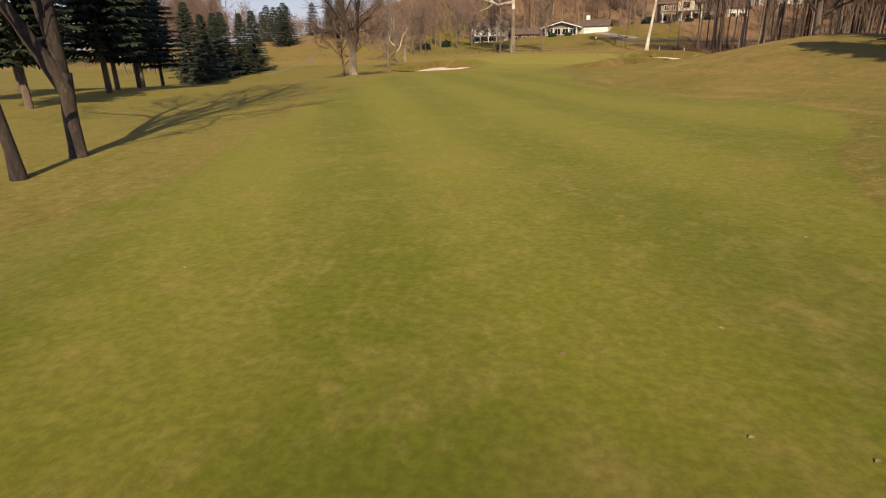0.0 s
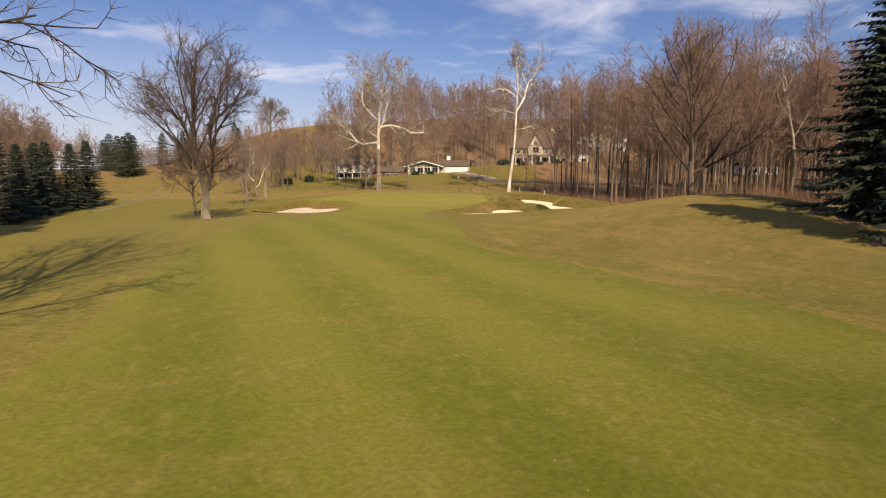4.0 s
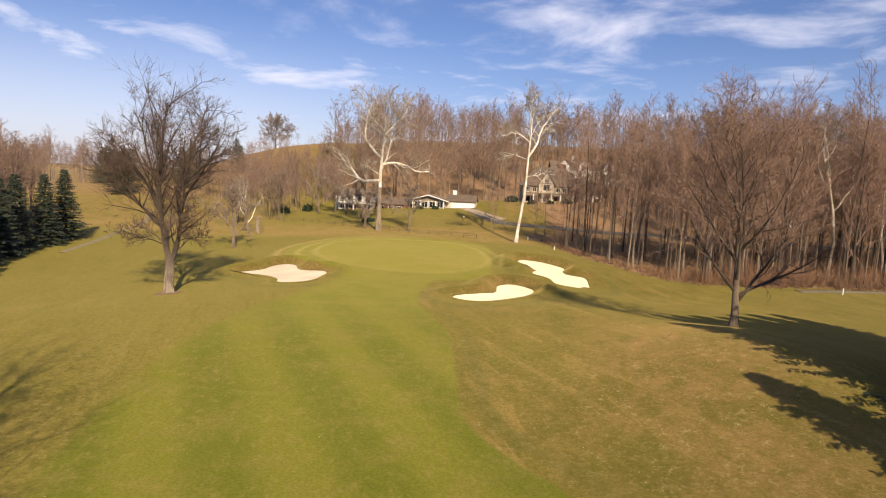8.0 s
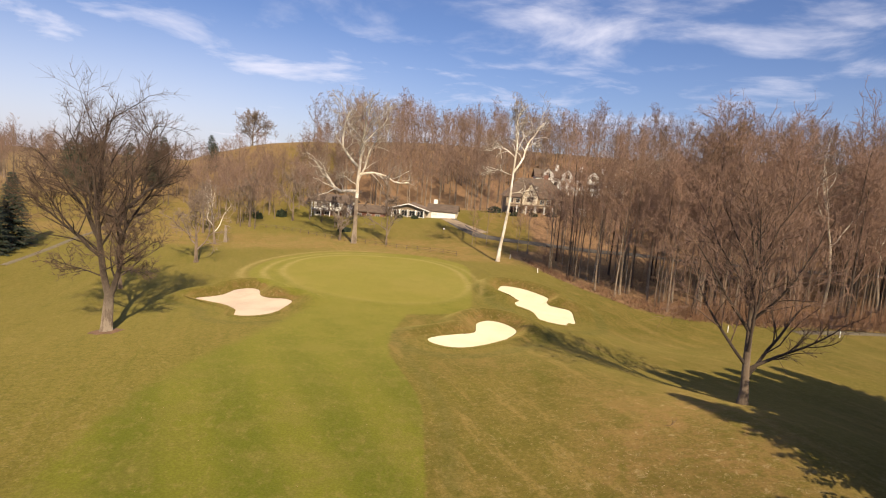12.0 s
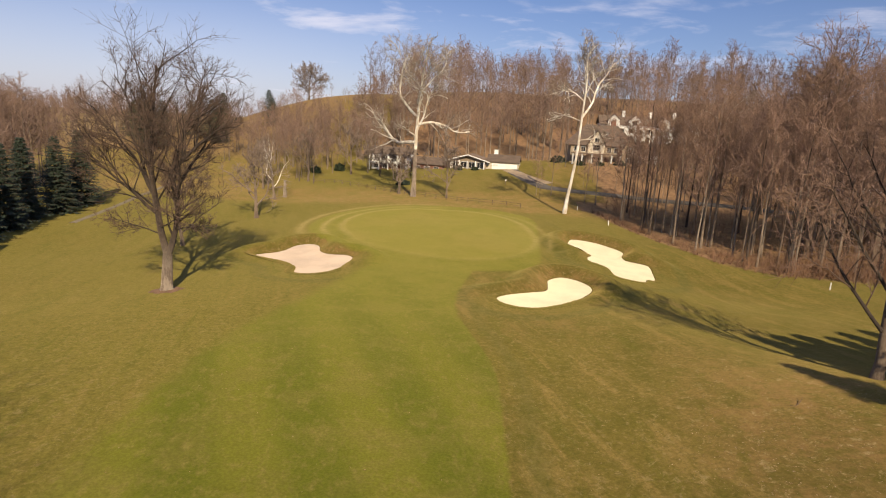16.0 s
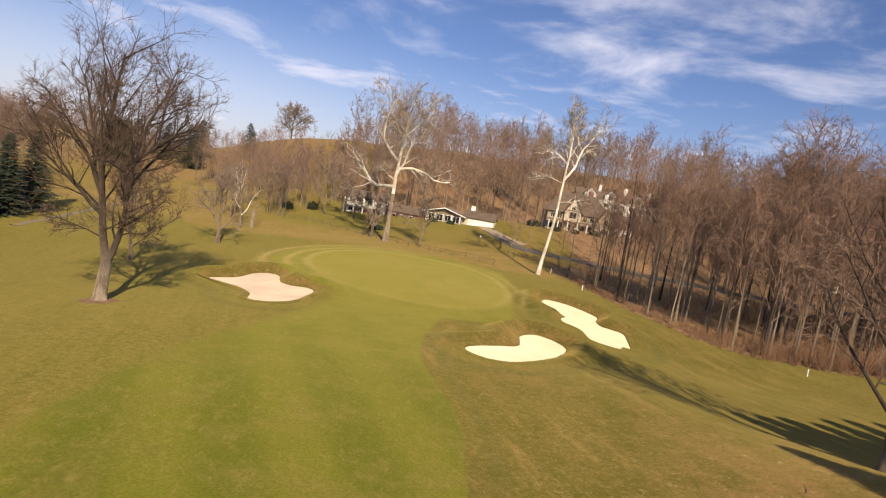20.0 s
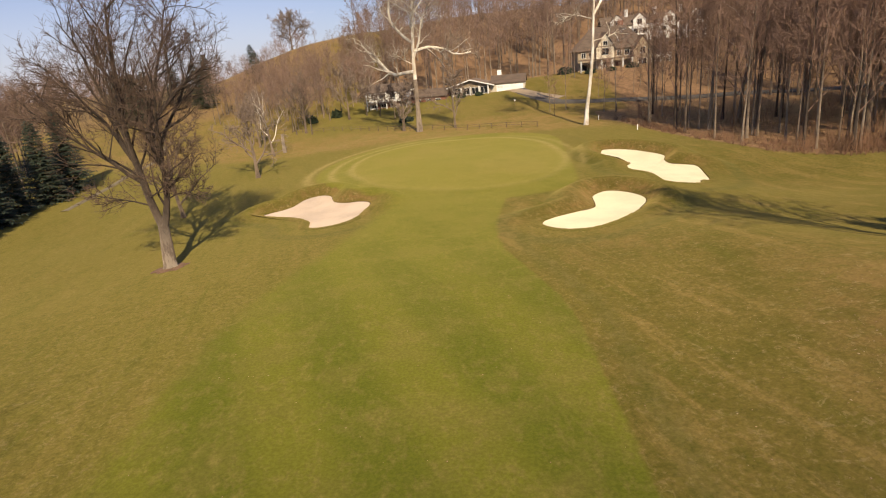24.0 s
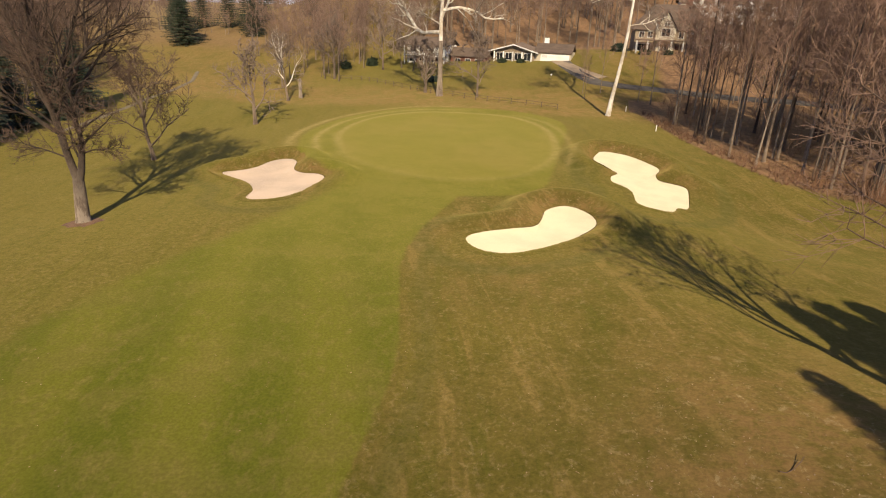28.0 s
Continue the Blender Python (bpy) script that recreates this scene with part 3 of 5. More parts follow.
def rounded(line, times=4):
    """A closed line with its tight corners worn off."""
    for _ in range(times):
        line = (np.roll(line, 1, axis=0) + 2 * line + np.roll(line, -1, axis=0)) / 4
    return line


OUTLINES = {k: rounded(curve_through(v)) for k, v in BUNKERS.items()}
FAIR_LINE, GREEN_LINE = curve_through(FAIRWAY, 4), curve_through(GREEN, 5)
WOOD_EDGE = [(11, 140), (14, 128), (20, 111), (26, 101.5), (32, 97), (42, 94), (66, 98), (120, 100)]


def wood_edge(x):
    """How far along y the woods begin, for a place right of the green."""
    ex, ey = np.array(WOOD_EDGE, float).T
    return np.interp(x, ex, ey)


BANK = 1.15


def bank(d):
    """The mound behind a bunker, by the distance inwards from the sand's edge: it rises from the turf and falls steeply to the sand."""
    return BANK * (ramp(d, -5.0, -2.1) - ramp(d, -1.9, -0.05))


def land(x, y):
    """Height of the turf, with the bunkers cut into it."""
    x, y = np.asarray(x, float), np.asarray(y, float)
    z = lie(x, y)
    z = z + 0.10 * ramp(inside(GREEN_LINE, x, y), -2.5, 0.5)
    for line in OUTLINES.values():
        near = (abs(x - line[:, 0].mean()) < 16) & (abs(y - line[:, 1].mean()) < 20)
        if near.any():
            d = np.full(x.shape, -9.0)
            d[near] = inside(line, x[near], y[near])
            back = ramp(y, line[:, 1].mean() - 5, line[:, 1].mean() + 5)
            z = z + back * bank(d) - 0.60 * ramp(d, -0.75, 0.05)
    return z


def at(x, y, turn=0.0, up=0.0):
    """A pose on the turf."""
    return pose(x, y, float(land(np.array([x]), np.array([y]))[0]) + up, 0, 0, turn)


def steps(*spans):
    out = []
    for a, b, n in spans:
        out.append(np.linspace(a, b, n, endpoint=False))
    return np.concatenate(out)


gx = np.append(steps((-2600, -700, 14), (-700, -250, 24), (-250, -90, 40), (-90, -45, 36), (-45, 32, 172), (32, 60, 28), (60, 200, 32), (200, 700, 22), (700, 2600, 14)), 2600.0)
gy = np.append(steps((-1500, -300, 10), (-300, -60, 20), (-60, -25, 24), (-25, 130, 330), (130, 215, 85), (215, 420, 60), (420, 1000, 24), (1000, 4200, 14)), 4200.0)
X, Y = np.meshgrid(gx, gy)
Z = land(X, Y)
nx, ny = len(gx), len(gy)
corner = (np.arange(ny - 1)[:, None] * nx + np.arange(nx - 1)[None, :]).ravel()
quads = np.stack([corner, corner + 1, corner + nx + 1, corner + nx], 1)
ground_mesh = bpy.data.meshes.new("ground")
ground_mesh.vertices.add(nx * ny)
ground_mesh.vertices.foreach_set("co", np.stack([X, Y, Z], -1).ravel())
ground_mesh.loops.add(quads.size)
ground_mesh.loops.foreach_set("vertex_index", quads.ravel())
ground_mesh.polygons.add(len(quads))
ground_mesh.polygons.foreach_set("loop_start", np.arange(0, quads.size, 4))
ground_mesh.update(calc_edges=True)
ground_mesh.shade_smooth()


def soft_edge(d, width):
    return np.clip(0.5 + d / (2 * width), 0, 1)


d_fair, d_green = inside(FAIR_LINE, X, Y), inside(GREEN_LINE, X, Y)
d_wood = np.where(X > 10, Y - wood_edge(X), -99.0)
d_wood = np.minimum(d_wood, np.where((X < 60) & (Y > 152) & (Y < 206), -1.0, 99.0))
d_wood = np.maximum(d_wood, np.where(X > -62, Y - 216.0, -99.0))
blur = 0.8 + 4.0 * ramp(-X, 7, 14) * ramp(Y, 8, 40)
# taller rough: a band along the fairway's edge, collars round the bunkers and the foot of the woods
tall = 0.65 * np.exp(-((d_fair + 1.5) / 1.1) ** 2) * ramp(X, -14, -6) * ramp(-Y, -80, -62)
for line in OUTLINES.values():
    db = np.full(X.shape, -99.0)
    near = (abs(X - line[:, 0].mean()) < 16) & (abs(Y - line[:, 1].mean()) < 18)
    db[near] = inside(line, X[near], Y[near])
    # the ring's dark tone is taller grass plus painted shade of the mound's outer side
    tall = np.maximum(tall, 0.9 * np.exp(-((db + 3.8) / 1.2) ** 2))
tall = np.maximum(tall, 0.6 * np.exp(-((d_green + 6.2) / 1.2) ** 2) * ramp(X, -12, 0))
# the apron round the green is cut like the fairway; mowers have left pale lines along the collar and wider arcs beside it
apron = np.maximum(soft_edge(d_fair, blur), soft_edge(d_green + 5.5, 2.0) * ramp(-X, -3, 3))
line_in = np.exp(-((d_green + 0.2) / 0.55) ** 2) * (0.35 + 0.65 * ramp(Y, 92, 104))
arcs = np.maximum(np.exp(-((d_green + 3.2) / 0.55) ** 2), np.exp(-((d_green + 6.8) / 0.7) ** 2)) * ramp(-X, 14, 24) * ramp(Y, 90, 97)
arcs = np.maximum(arcs, np.exp(-((d_green + 2.4) / 0.5) ** 2) * ramp(X, -12, -5) * ramp(Y, 92, 100) * 0.7)
zones = np.stack([apron, soft_edge(d_green, 0.6), np.clip(np.maximum(line_in, arcs), 0, 1), np.clip(tall, 0, 1)], -1)
dirt = 0.85 * bell(X, Y, 11, 36, 6, 10) + 0.95 * bell(X, Y, 14, 47, 6, 8) + 0.35 * bell(X, Y, 12, 22, 6, 9) + 0.3 * bell(X, Y, 0, 62, 5, 7) + 0.95 * ramp(Y, 128, 134) * ramp(-Y, -164, -148) * ramp(-X, -40, -20)
dirt = dirt + 0.45 * bell(X, Y, 12, 162, 26, 20) + 0.3 * bell(X, Y, -22, 172, 16, 9)
dirt = dirt + 0.7 * ramp(-X, 52, 70) * ramp(Y, 130, 175) + 0.85 * ramp(Y, 176, 190) * ramp(X, 2, 8)
dirt = dirt + 0.9 * bell(X, Y, -8.3, 66.8, 1.6, 1.0) + 0.6 * bell(X, Y, -8.4, 71, 1.5, 2.0)
lush = ramp(-X, 6, 16) * (1 - ramp(Y, 120, 160) * ramp(-X, 55, 80)) + 0.8 * ramp(Y, 78, 90) * ramp(-Y, -134, -126) * ramp(-X, -22, -8) + 0.15 * ramp(Y, 136, 150) * ramp(-Y, -215, -190) * ramp(-X, -6, 2)
cover = np.stack([np.maximum(np.maximum(soft_edge(d_wood, 3.0), 0.52 * ramp(-X, 66, 92) * ramp(Y, 165, 205)), 0.72 * ramp(X, 12, 20) * ramp(Y, 142, 152) * ramp(-Y, -230, -215)), np.clip(dirt, 0, 1), np.clip(lush, 0, 1), np.ones_like(X)], -1)
for line in OUTLINES.values():
    near = (abs(X - line[:, 0].mean()) < 16) & (abs(Y - line[:, 1].mean()) < 18)
    db = np.full(X.shape, -99.0)
    db[near] = inside(line, X[near], Y[near])
    cover[..., 1] = np.maximum(cover[..., 1], 0.9 * np.exp(-((db + 0.7) / 0.8) ** 2) * ramp(Y, line[:, 1].mean() - 2, line[:, 1].mean() + 3))
for name, values in (("zones", zones), ("cover", cover)):
    ground_mesh.attributes.new(name, "FLOAT_COLOR", "POINT").data.foreach_set("color", values.astype(np.float32).ravel())
ground = part("ground", ground_mesh, TURF)
tagged(ground, "mown golf turf, yellow-green fairway with tan rough", "ground", kind="structure")


EDGE_SHADE = material('edge_shade', (0.085, 0.055, 0.03), (0.06, 0.04, 0.022), 1.5, 0.95, 0.4, 9)


def bunker(key, label, sand):
    """A sand sheet in its hollow and the turf lip round it."""
    line = OUTLINES[key]
    c = line.mean(axis=0)
    n = len(line)
    it = thing("sand_bunker", Matrix.Identity(4), label, "bunker", "greenside bunkers")
    back = ramp(line[:, 1], c[1] - 5, c[1] + 5)
    # sand: rings from the edge inwards, dished
    rings, V, F = 7, [], []
    for k in range(rings):
        s = 1 - k / rings
        p = c + (line - c) * s
        z = lie(p[:, 0], p[:, 1]) - 0.10 - 0.20 * (1 - s ** 2) + 0.10 * back * s ** 3
        V.extend(np.column_stack([p, z]))
    V.append((*c, float(lie(c[0], c[1])) - 0.30))
    for k in range(rings - 1):
        for i in range(n):
            j = (i + 1) % n
            F.append((k * n + i, k * n + j, (k + 1) * n + j, (k + 1) * n + i))
    for i in range(n):
        F.append(((rings - 1) * n + i, (rings - 1) * n + (i + 1) % n, rings * n))
    part("sand", mesh_of("sand", V, F, True), sand, it)
    # lip: rolls from the turf over into the hollow
    way = np.roll(line, -1, axis=0) - np.roll(line, 1, axis=0)
    out = np.column_stack([way[:, 1], -way[:, 0]])
    out /= np.linalg.norm(out, axis=1, keepdims=True)
    if ((line - c) * out).sum() < 0:
        out = -out
    rng = np.random.default_rng(5)
    rag = rng.uniform(-0.05, 0.05, n)
    V, F = [], []
    for off, up in ((1.5, -0.06), (1.0, 0.02), (0.5, 0.04), (0.15, 0.02), (0.02, -0.05), (0.04, -0.35)):
        p = line + out * (off + rag)[:, None]
        flat_z = lie(p[:, 0], p[:, 1]) + back * bank(np.full(n, -off))
        V.extend(np.column_stack([p, flat_z + up]))
    for k in range(5):
        for i in range(n):
            j = (i + 1) % n
            F.append((k * n + i, k * n + j, (k + 1) * n + j, (k + 1) * n + i))
    lip = mesh_of("turf_lip", V, F, True)
    rings_n = np.repeat((1.5, 1.0, 0.5, 0.15, 0.02, 0.04), n)
    bare = np.exp(-((rings_n - 0.7) / 0.8) ** 2) * np.tile(ramp(line[:, 1], c[1] - 2, c[1] + 3), 6)
    coll = np.exp(-((rings_n - 3.8) / 1.2) ** 2)
    nil = np.zeros(6 * n)
    lip.attributes.new("zones", "FLOAT_COLOR", "POINT").data.foreach_set("color", np.stack([nil, nil, nil, 0.9 * coll], -1).astype(np.float32).ravel())
    lip.attributes.new("cover", "FLOAT_COLOR", "POINT").data.foreach_set("color", np.stack([nil, 0.9 * bare, nil, nil + 1], -1).astype(np.float32).ravel())
    part("turf_lip", lip, TURF, it, "brownish rolled turf edge")
    # dark strip along the back edge stands in for the shadow under the lip
    edge = []
    for i in range(n):
        j = (i + 1) % n
        if back[i] < 0.5:
            continue
        edge.append((np.array([(*line[i], V[3 * n + i][2] - 0.07), (*line[j], V[3 * n + j][2] - 0.07)]), (0.035, 0.035), 4))
    part("cut_edge", mesh_of("cut_edge", *tubes(edge)), EDGE_SHADE, it, "dark shadow line above the sand")
    return it


bunker("left", "pinkish sand bunker with lobed edge beside the green", SAND_WORN)
bunker("front", "pale cream kidney-shaped sand bunker before the green", SAND)
bunker("right", "long pale cream sand bunker beside the green", SAND)


CART = material('path_gravel', (0.165, 0.135, 0.088), (0.125, 0.102, 0.066), 0.5, 0.9, 0.3, 8)


# driveway and lane by the houses
def strip(name, line, width, mat, label, category):
    p = np.array(line, float)
    fine = np.concatenate([np.linspace(a, b, 10, endpoint=False) for a, b in zip(p, p[1:])] + [p[-1:]])
    way = np.gradient(fine, axis=0)
    side = np.column_stack([-way[:, 1], way[:, 0]]) / np.linalg.norm(way, axis=1, keepdims=True)
    V, F = [], []
    for q, s in zip(fine, side):
        for o in (-0.5, -0.46, 0.46, 0.5):
            w = q + s * width * o
            V.append((*w, float(land(np.array([w[0]]), np.array([w[1]]))[0]) + (0.10 if abs(o) < 0.5 else -0.10)))
    for i in range(len(fine) - 1):
        for k in range(3):
            F.append((4 * i + k, 4 * i + k + 1, 4 * i + k + 5, 4 * i + k + 4))
    return tagged(part(name, mesh_of(name, V, F, True), mat), label, category, kind="structure")


strip("road", DRIVE, 4.2, ASPHALT, "grey weathered asphalt lane past the houses", "road")
strip("pavement", [(-7.5, 190.5), (-4.6, 184), (-1, 178), (4, 172)], 4.2, CONCRETE, "pale concrete garage driveway", "driveway")
strip("path", [(46, 91.6), (54, 93.8), (60, 95.2), (66, 96.3), (90, 97.0)], 1.8, CART, "narrow pale cart path at the foot of the woods", "path")
strip("path", [(-74, 97), (-79, 114), (-85, 136), (-90, 150), (-97, 162)], 1.0, CART, "narrow pale cart path over the grass", "path")


# ---------------------------------------------------------------- single trees by the fairway and the green
S, U, UP = np.array([0.84, 0.54, 0]), np.array([-0.54, 0.84, 0]), np.array([0, 0, 1.0])
bare_tree("shade_tree", at(-36.2, 63.3) @ Matrix.Scale(0.88, 4), "tall leafless shade tree, pale grey trunk forked low", PLATED, TWIG, limb_bark=PLATED, branch_bark=BARK_DARK, seed=16, height=7.0, girth=0.66, limbs=0, taper=0.74,
          dense=(12, 9, 7), twig=0.019, upright=0.07, lead=0.62, wander=0.070,
          boughs=[(0, 0.92, UP - 0.10 * S, 20.0, 0.38, 0.03), (0, 0.88, 0.24 * S + 0.95 * UP, 10.5, 0.36, 0.0), (2, 0.95, 0.62 * S + 0.66 * UP, 9.5, 0.22, 0.01), (2, 0.90, 0.08 * S + UP, 12.0, 0.20, 0.02),
                  (2, 0.70, 0.34 * S + 0.4 * U + 0.85 * UP, 10.5, 0.19, 0.03), (1, 0.23, -0.78 * S + 0.50 * UP, 10.5, 0.21, 0.0), (1, 0.32, -0.44 * S + 0.3 * U + 0.88 * UP, 11.0, 0.20, 0.02), (1, 0.40, -0.26 * S - 0.2 * U + UP, 11.5, 0.18, 0.03),
                  (1, 0.28, 0.5 * U + 0.85 * UP, 12.0, 0.19, 0.03), (1, 0.34, -0.55 * U + 0.80 * UP - 0.15 * S, 12.0, 0.19, 0.03), (2, 0.60, -0.5 * U + 0.8 * UP + 0.2 * S, 11.0, 0.17, 0.03), (2, 0.80, 0.55 * U + 0.8 * UP + 0.2 * S, 11.0, 0.17, 0.03),
                  (1, 0.52, 0.28 * S + 0.9 * UP, 9.0, 0.14, 0.03), (6, 0.35, -0.35 * S + 0.9 * UP, 7.5, 0.12, 0.03), (3, 0.40, 0.2 * S + 0.9 * UP, 7.5, 0.12, 0.03), (7, 0.40, -0.6 * S + 0.6 * UP, 6.0, 0.11, 0.0),
                  (1, 0.12, -0.8 * S + 0.35 * UP + 0.3 * U, 5.5, 0.09, -0.03), (2, 0.30, 0.7 * S + 0.45 * UP, 3.5, 0.08, -0.03), (1, 0.16, 0.4 * S - 0.7 * U + 0.4 * UP, 6.0, 0.09, 0.0)])
bare_tree("spreading_tree", at(19.0, 50.2), "low-forked leafless tree with a broad brown crown", BARK, TWIG_WOOD, limb_bark=BARK_DARK, branch_bark=TWIG, seed=23, height=17.0, girth=0.31, spread=0.66, fork=0.18, limbs=14,
          dense=(10, 8, 6), twig=0.018, upright=0.09, lead=0.70, wander=0.085, low=[((0, 0, 2.6), (1, -0.2, 0.55), 7.5, 0.14)])
S, U = np.array([0.99, 0.16, 0]), np.array([-0.16, 0.99, 0])
bare_tree("roadside_sycamore", at(-27.4, 144.2), "white-barked sycamore with a long horizontal limb", BARK_PALE, TWIG_PALE, limb_bark=SYCAMORE, white_from=0.34, seed=33, height=34, girth=0.50, limbs=0,
          dense=(11, 8, 6), twig=0.031, upright=0.05, lead=0.97, wander=0.19, bough_taper=0.36,
          boughs=[(0, 0.38, -0.90 * S - 0.1 * U + 0.42 * UP, 17.5, 0.44, -0.025), (0, 0.55, -0.80 * S + 0.62 * UP, 14.0, 0.33, 0.02), (0, 0.50, 0.72 * S + 0.72 * UP, 13.0, 0.32, -0.05), (0, 0.45, 0.30 * S + UP - 0.2 * U, 12.3, 0.26, 0.03),
                  (0, 0.42, -0.90 * S + 0.35 * UP, 7.2, 0.10, -0.05), (0, 0.58, 0.75 * U + 0.7 * UP, 13.0, 0.16, 0.04), (0, 0.62, -0.75 * U + 0.7 * UP, 13.0, 0.16, 0.04), (0, 0.68, 0.55 * S + 0.8 * UP, 11.7, 0.14, 0.03),
                  (0, 0.74, -0.5 * S + 0.8 * UP, 11.1, 0.13, 0.03), (0, 0.80, 0.4 * S + 0.4 * U + 0.8 * UP, 9.1, 0.11, 0.03), (0, 0.86, -0.4 * S - 0.4 * U + 0.8 * UP, 7.8, 0.10, 0.03), (1, 0.55, -0.3 * S + 0.8 * UP, 5.0, 0.09, 0.0)])
S, U = np.array([0.99, -0.12, 0]), np.array([0.12, 0.99, 0])
bare_tree("sycamore", at(6.0, 134.4), "slender white-barked sycamore with a few high limbs", SYCAMORE, TWIG_PALE, seed=44, height=33, girth=0.35, limbs=0,
          dense=(10, 8, 6), twig=0.031, upright=0.06, lead=0.96, wander=0.17, bough_taper=0.34,
          boughs=[(0, 0.62, 0.62 * S + 0.75 * UP, 14.3, 0.25, 0.05), (0, 0.60, -0.92 * S + 0.2 * UP, 6.5, 0.10, -0.08), (0, 0.72, -0.62 * S + 0.65 * UP, 9.1, 0.13, 0.02), (0, 0.76, 0.4 * S + 0.6 * U + 0.7 * UP, 8.5, 0.12, 0.04),
                  (0, 0.78, -0.6 * U + 0.75 * UP, 8.5, 0.12, 0.04), (0, 0.85, 0.5 * S + 0.8 * UP, 7.2, 0.10, 0.03), (0, 0.88, -0.5 * S + 0.8 * UP, 6.5, 0.09, 0.03), (0, 0.48, 0.85 * S + 0.45 * UP, 6.5, 0.08, -0.02), (1, 0.45, 0.8 * S + 0.5 * UP, 5.0, 0.09, 0.0)])
S, U = np.array([0.66, 0.75, 0]), np.array([-0.75, 0.66, 0])
bare_tree("grey_tree", at(-17.6, -0.9), "large leafless tree with dark trunk forked into steep limbs", BARK_DARK, TWIG, seed=57, height=5.4, girth=0.30, limbs=0, taper=0.74,
          dense=(10, 7, 5), twig=0.014, upright=0.05, lead=0.60, wander=0.08, bough_taper=0.28,
          boughs=[(0, 0.85, -0.26 * S + UP, 22.0, 0.22, 0.02), (0, 0.72, -0.32 * S + 0.9 * UP, 17.0, 0.18, 0.02), (0, 0.80, 0.06 * S + 0.98 * UP, 21.0, 0.20, 0.02), (0, 0.92, -0.08 * S + 0.3 * U + UP, 20.0, 0.19, 0.02),
                  (1, 0.30, -0.5 * U + 0.8 * UP, 11.0, 0.12, 0.03), (1, 0.40, -0.6 * S + 0.7 * UP, 9.0, 0.10, 0.03), (3, 0.30, 0.15 * S - 0.4 * U + 0.8 * UP, 11.0, 0.12, 0.03), (3, 0.45, 0.7 * U + 0.7 * UP, 10.0, 0.11, 0.03),
                  (4, 0.35, 0.8 * U + 0.6 * UP, 10.0, 0.11, 0.03), (2, 0.35, -0.7 * S + 0.3 * U + 0.7 * UP, 10.0, 0.10, 0.03), (3, 0.2, 0.9 * S + 0.4 * UP, 8.0, 0.09, 0.0), (3, 0.55, 0.12 * S + 0.4 * U + 0.8 * UP, 9.0, 0.10, 0.02)])
bare_tree("grey_tree", at(-16.3, -4.3), "leafless tree with slim grey trunk", BARK_DARK, TWIG, seed=58, height=14, girth=0.19, spread=0.42, fork=0.34, limbs=8,
          dense=(7, 6, 5), twig=0.013, upright=0.08, lead=0.75, wander=0.11)
bare_tree("brown_tree", at(-49, 87), "leafless brown-twigged tree behind a larger one", BARK, TWIG, seed=61, height=14, girth=0.26, spread=0.72, fork=0.2, limbs=12,
          dense=(9, 8, 6), twig=0.024, upright=0.09, lead=0.7, wander=0.13)
for k, (x, y, h, g) in enumerate(((-50.2, 112.5, 13, 0.34), (-20, 146.5, 13, 0.24), (-60, 165, 15, 0.3), (-66, 150, 12, 0.25), (-52, 178, 15, 0.28), (-31.5, 148, 10, 0.3), (-43, 176, 8, 0.14), (-37.5, 169, 8.5, 0.15), (-47.5, 180, 9, 0.14), (-34, 182, 9, 0.14))):
    bare_tree("lawn_tree", at(x, y, k * 50), "small leafless lawn tree with brown twigs", BARK, TWIG_GREY, "lawn trees", seed=70 + k, height=h, girth=g, spread=0.8, fork=0.24, limbs=9,
              dense=(8, 6, 4), twig=0.038, upright=0.10, lead=0.75, wander=0.13)
bare_tree("lawn_tree", at(-56.5, 135, 20), "small leafless lawn tree with white crooked limbs", BARK, TWIG_GREY, limb_bark=SYCAMORE, branch_bark=TWIG_PALE, seed=72, height=14, girth=0.26, spread=0.85, fork=0.30, limbs=7,
          dense=(7, 6, 4), twig=0.026, upright=0.08, lead=0.7, wander=0.16, bough_taper=0.3)
# the pale stub of a felled trunk
stub = thing("tree_stub", at(-55.9, 139.2), "pale bare trunk of a topped tree", "tree stub")
part("trunk", mesh_of("trunk", *tubes([(np.array([[0, 0, -0.2], [0.03, 0, 1.5], [0, 0.05, 2.8], [0.05, 0, 3.9], [0.05, 0, 3.92]]), (0.42, 0.34, 0.30, 0.27, 0.02), 10)]), smooth=True), TWIG_PALE, stub)
# leaf mulch at the foot of the shade tree
ring = bmesh.new()
rng = np.random.default_rng(3)
hub = ring.verts.new((-36.2, 63.3, float(lie(-36.2, 63.3)) + 0.16))
rim = [ring.verts.new((-36.2 + r * math.cos(a), 63.3 + r * math.sin(a), float(lie(-36.2 + r * math.cos(a), 63.3 + r * math.sin(a))) + 0.015)) for a, r in zip(np.arange(24) * math.pi / 12, rng.uniform(1.2, 1.7, 24))]
for i in range(24):
    ring.faces.new((hub, rim[i], rim[(i + 1) % 24]))
tagged(part("mulch_ring", ring, MULCH), "ring of red-brown leaf mulch round a trunk", "mulch")

# spruces by the right-hand mound, of which the shadow lies over the slope
conifer("spruce", at(23.2, 29.2), "dark green spruce with drooping boughs above a bare trunk foot", SPRUCE, seed=5, height=15.5, radius=6.3, whorls=25, arms=9, sprays=46, bare=0.10, droop=0.42, spray=0.9)
conifer("spruce", at(19.9, 18.9), "dark green spruce beside a mound", SPRUCE, seed=6, height=12.4, radius=4.6, whorls=25, arms=9, sprays=46, bare=0.10, droop=0.40, spray=0.9)
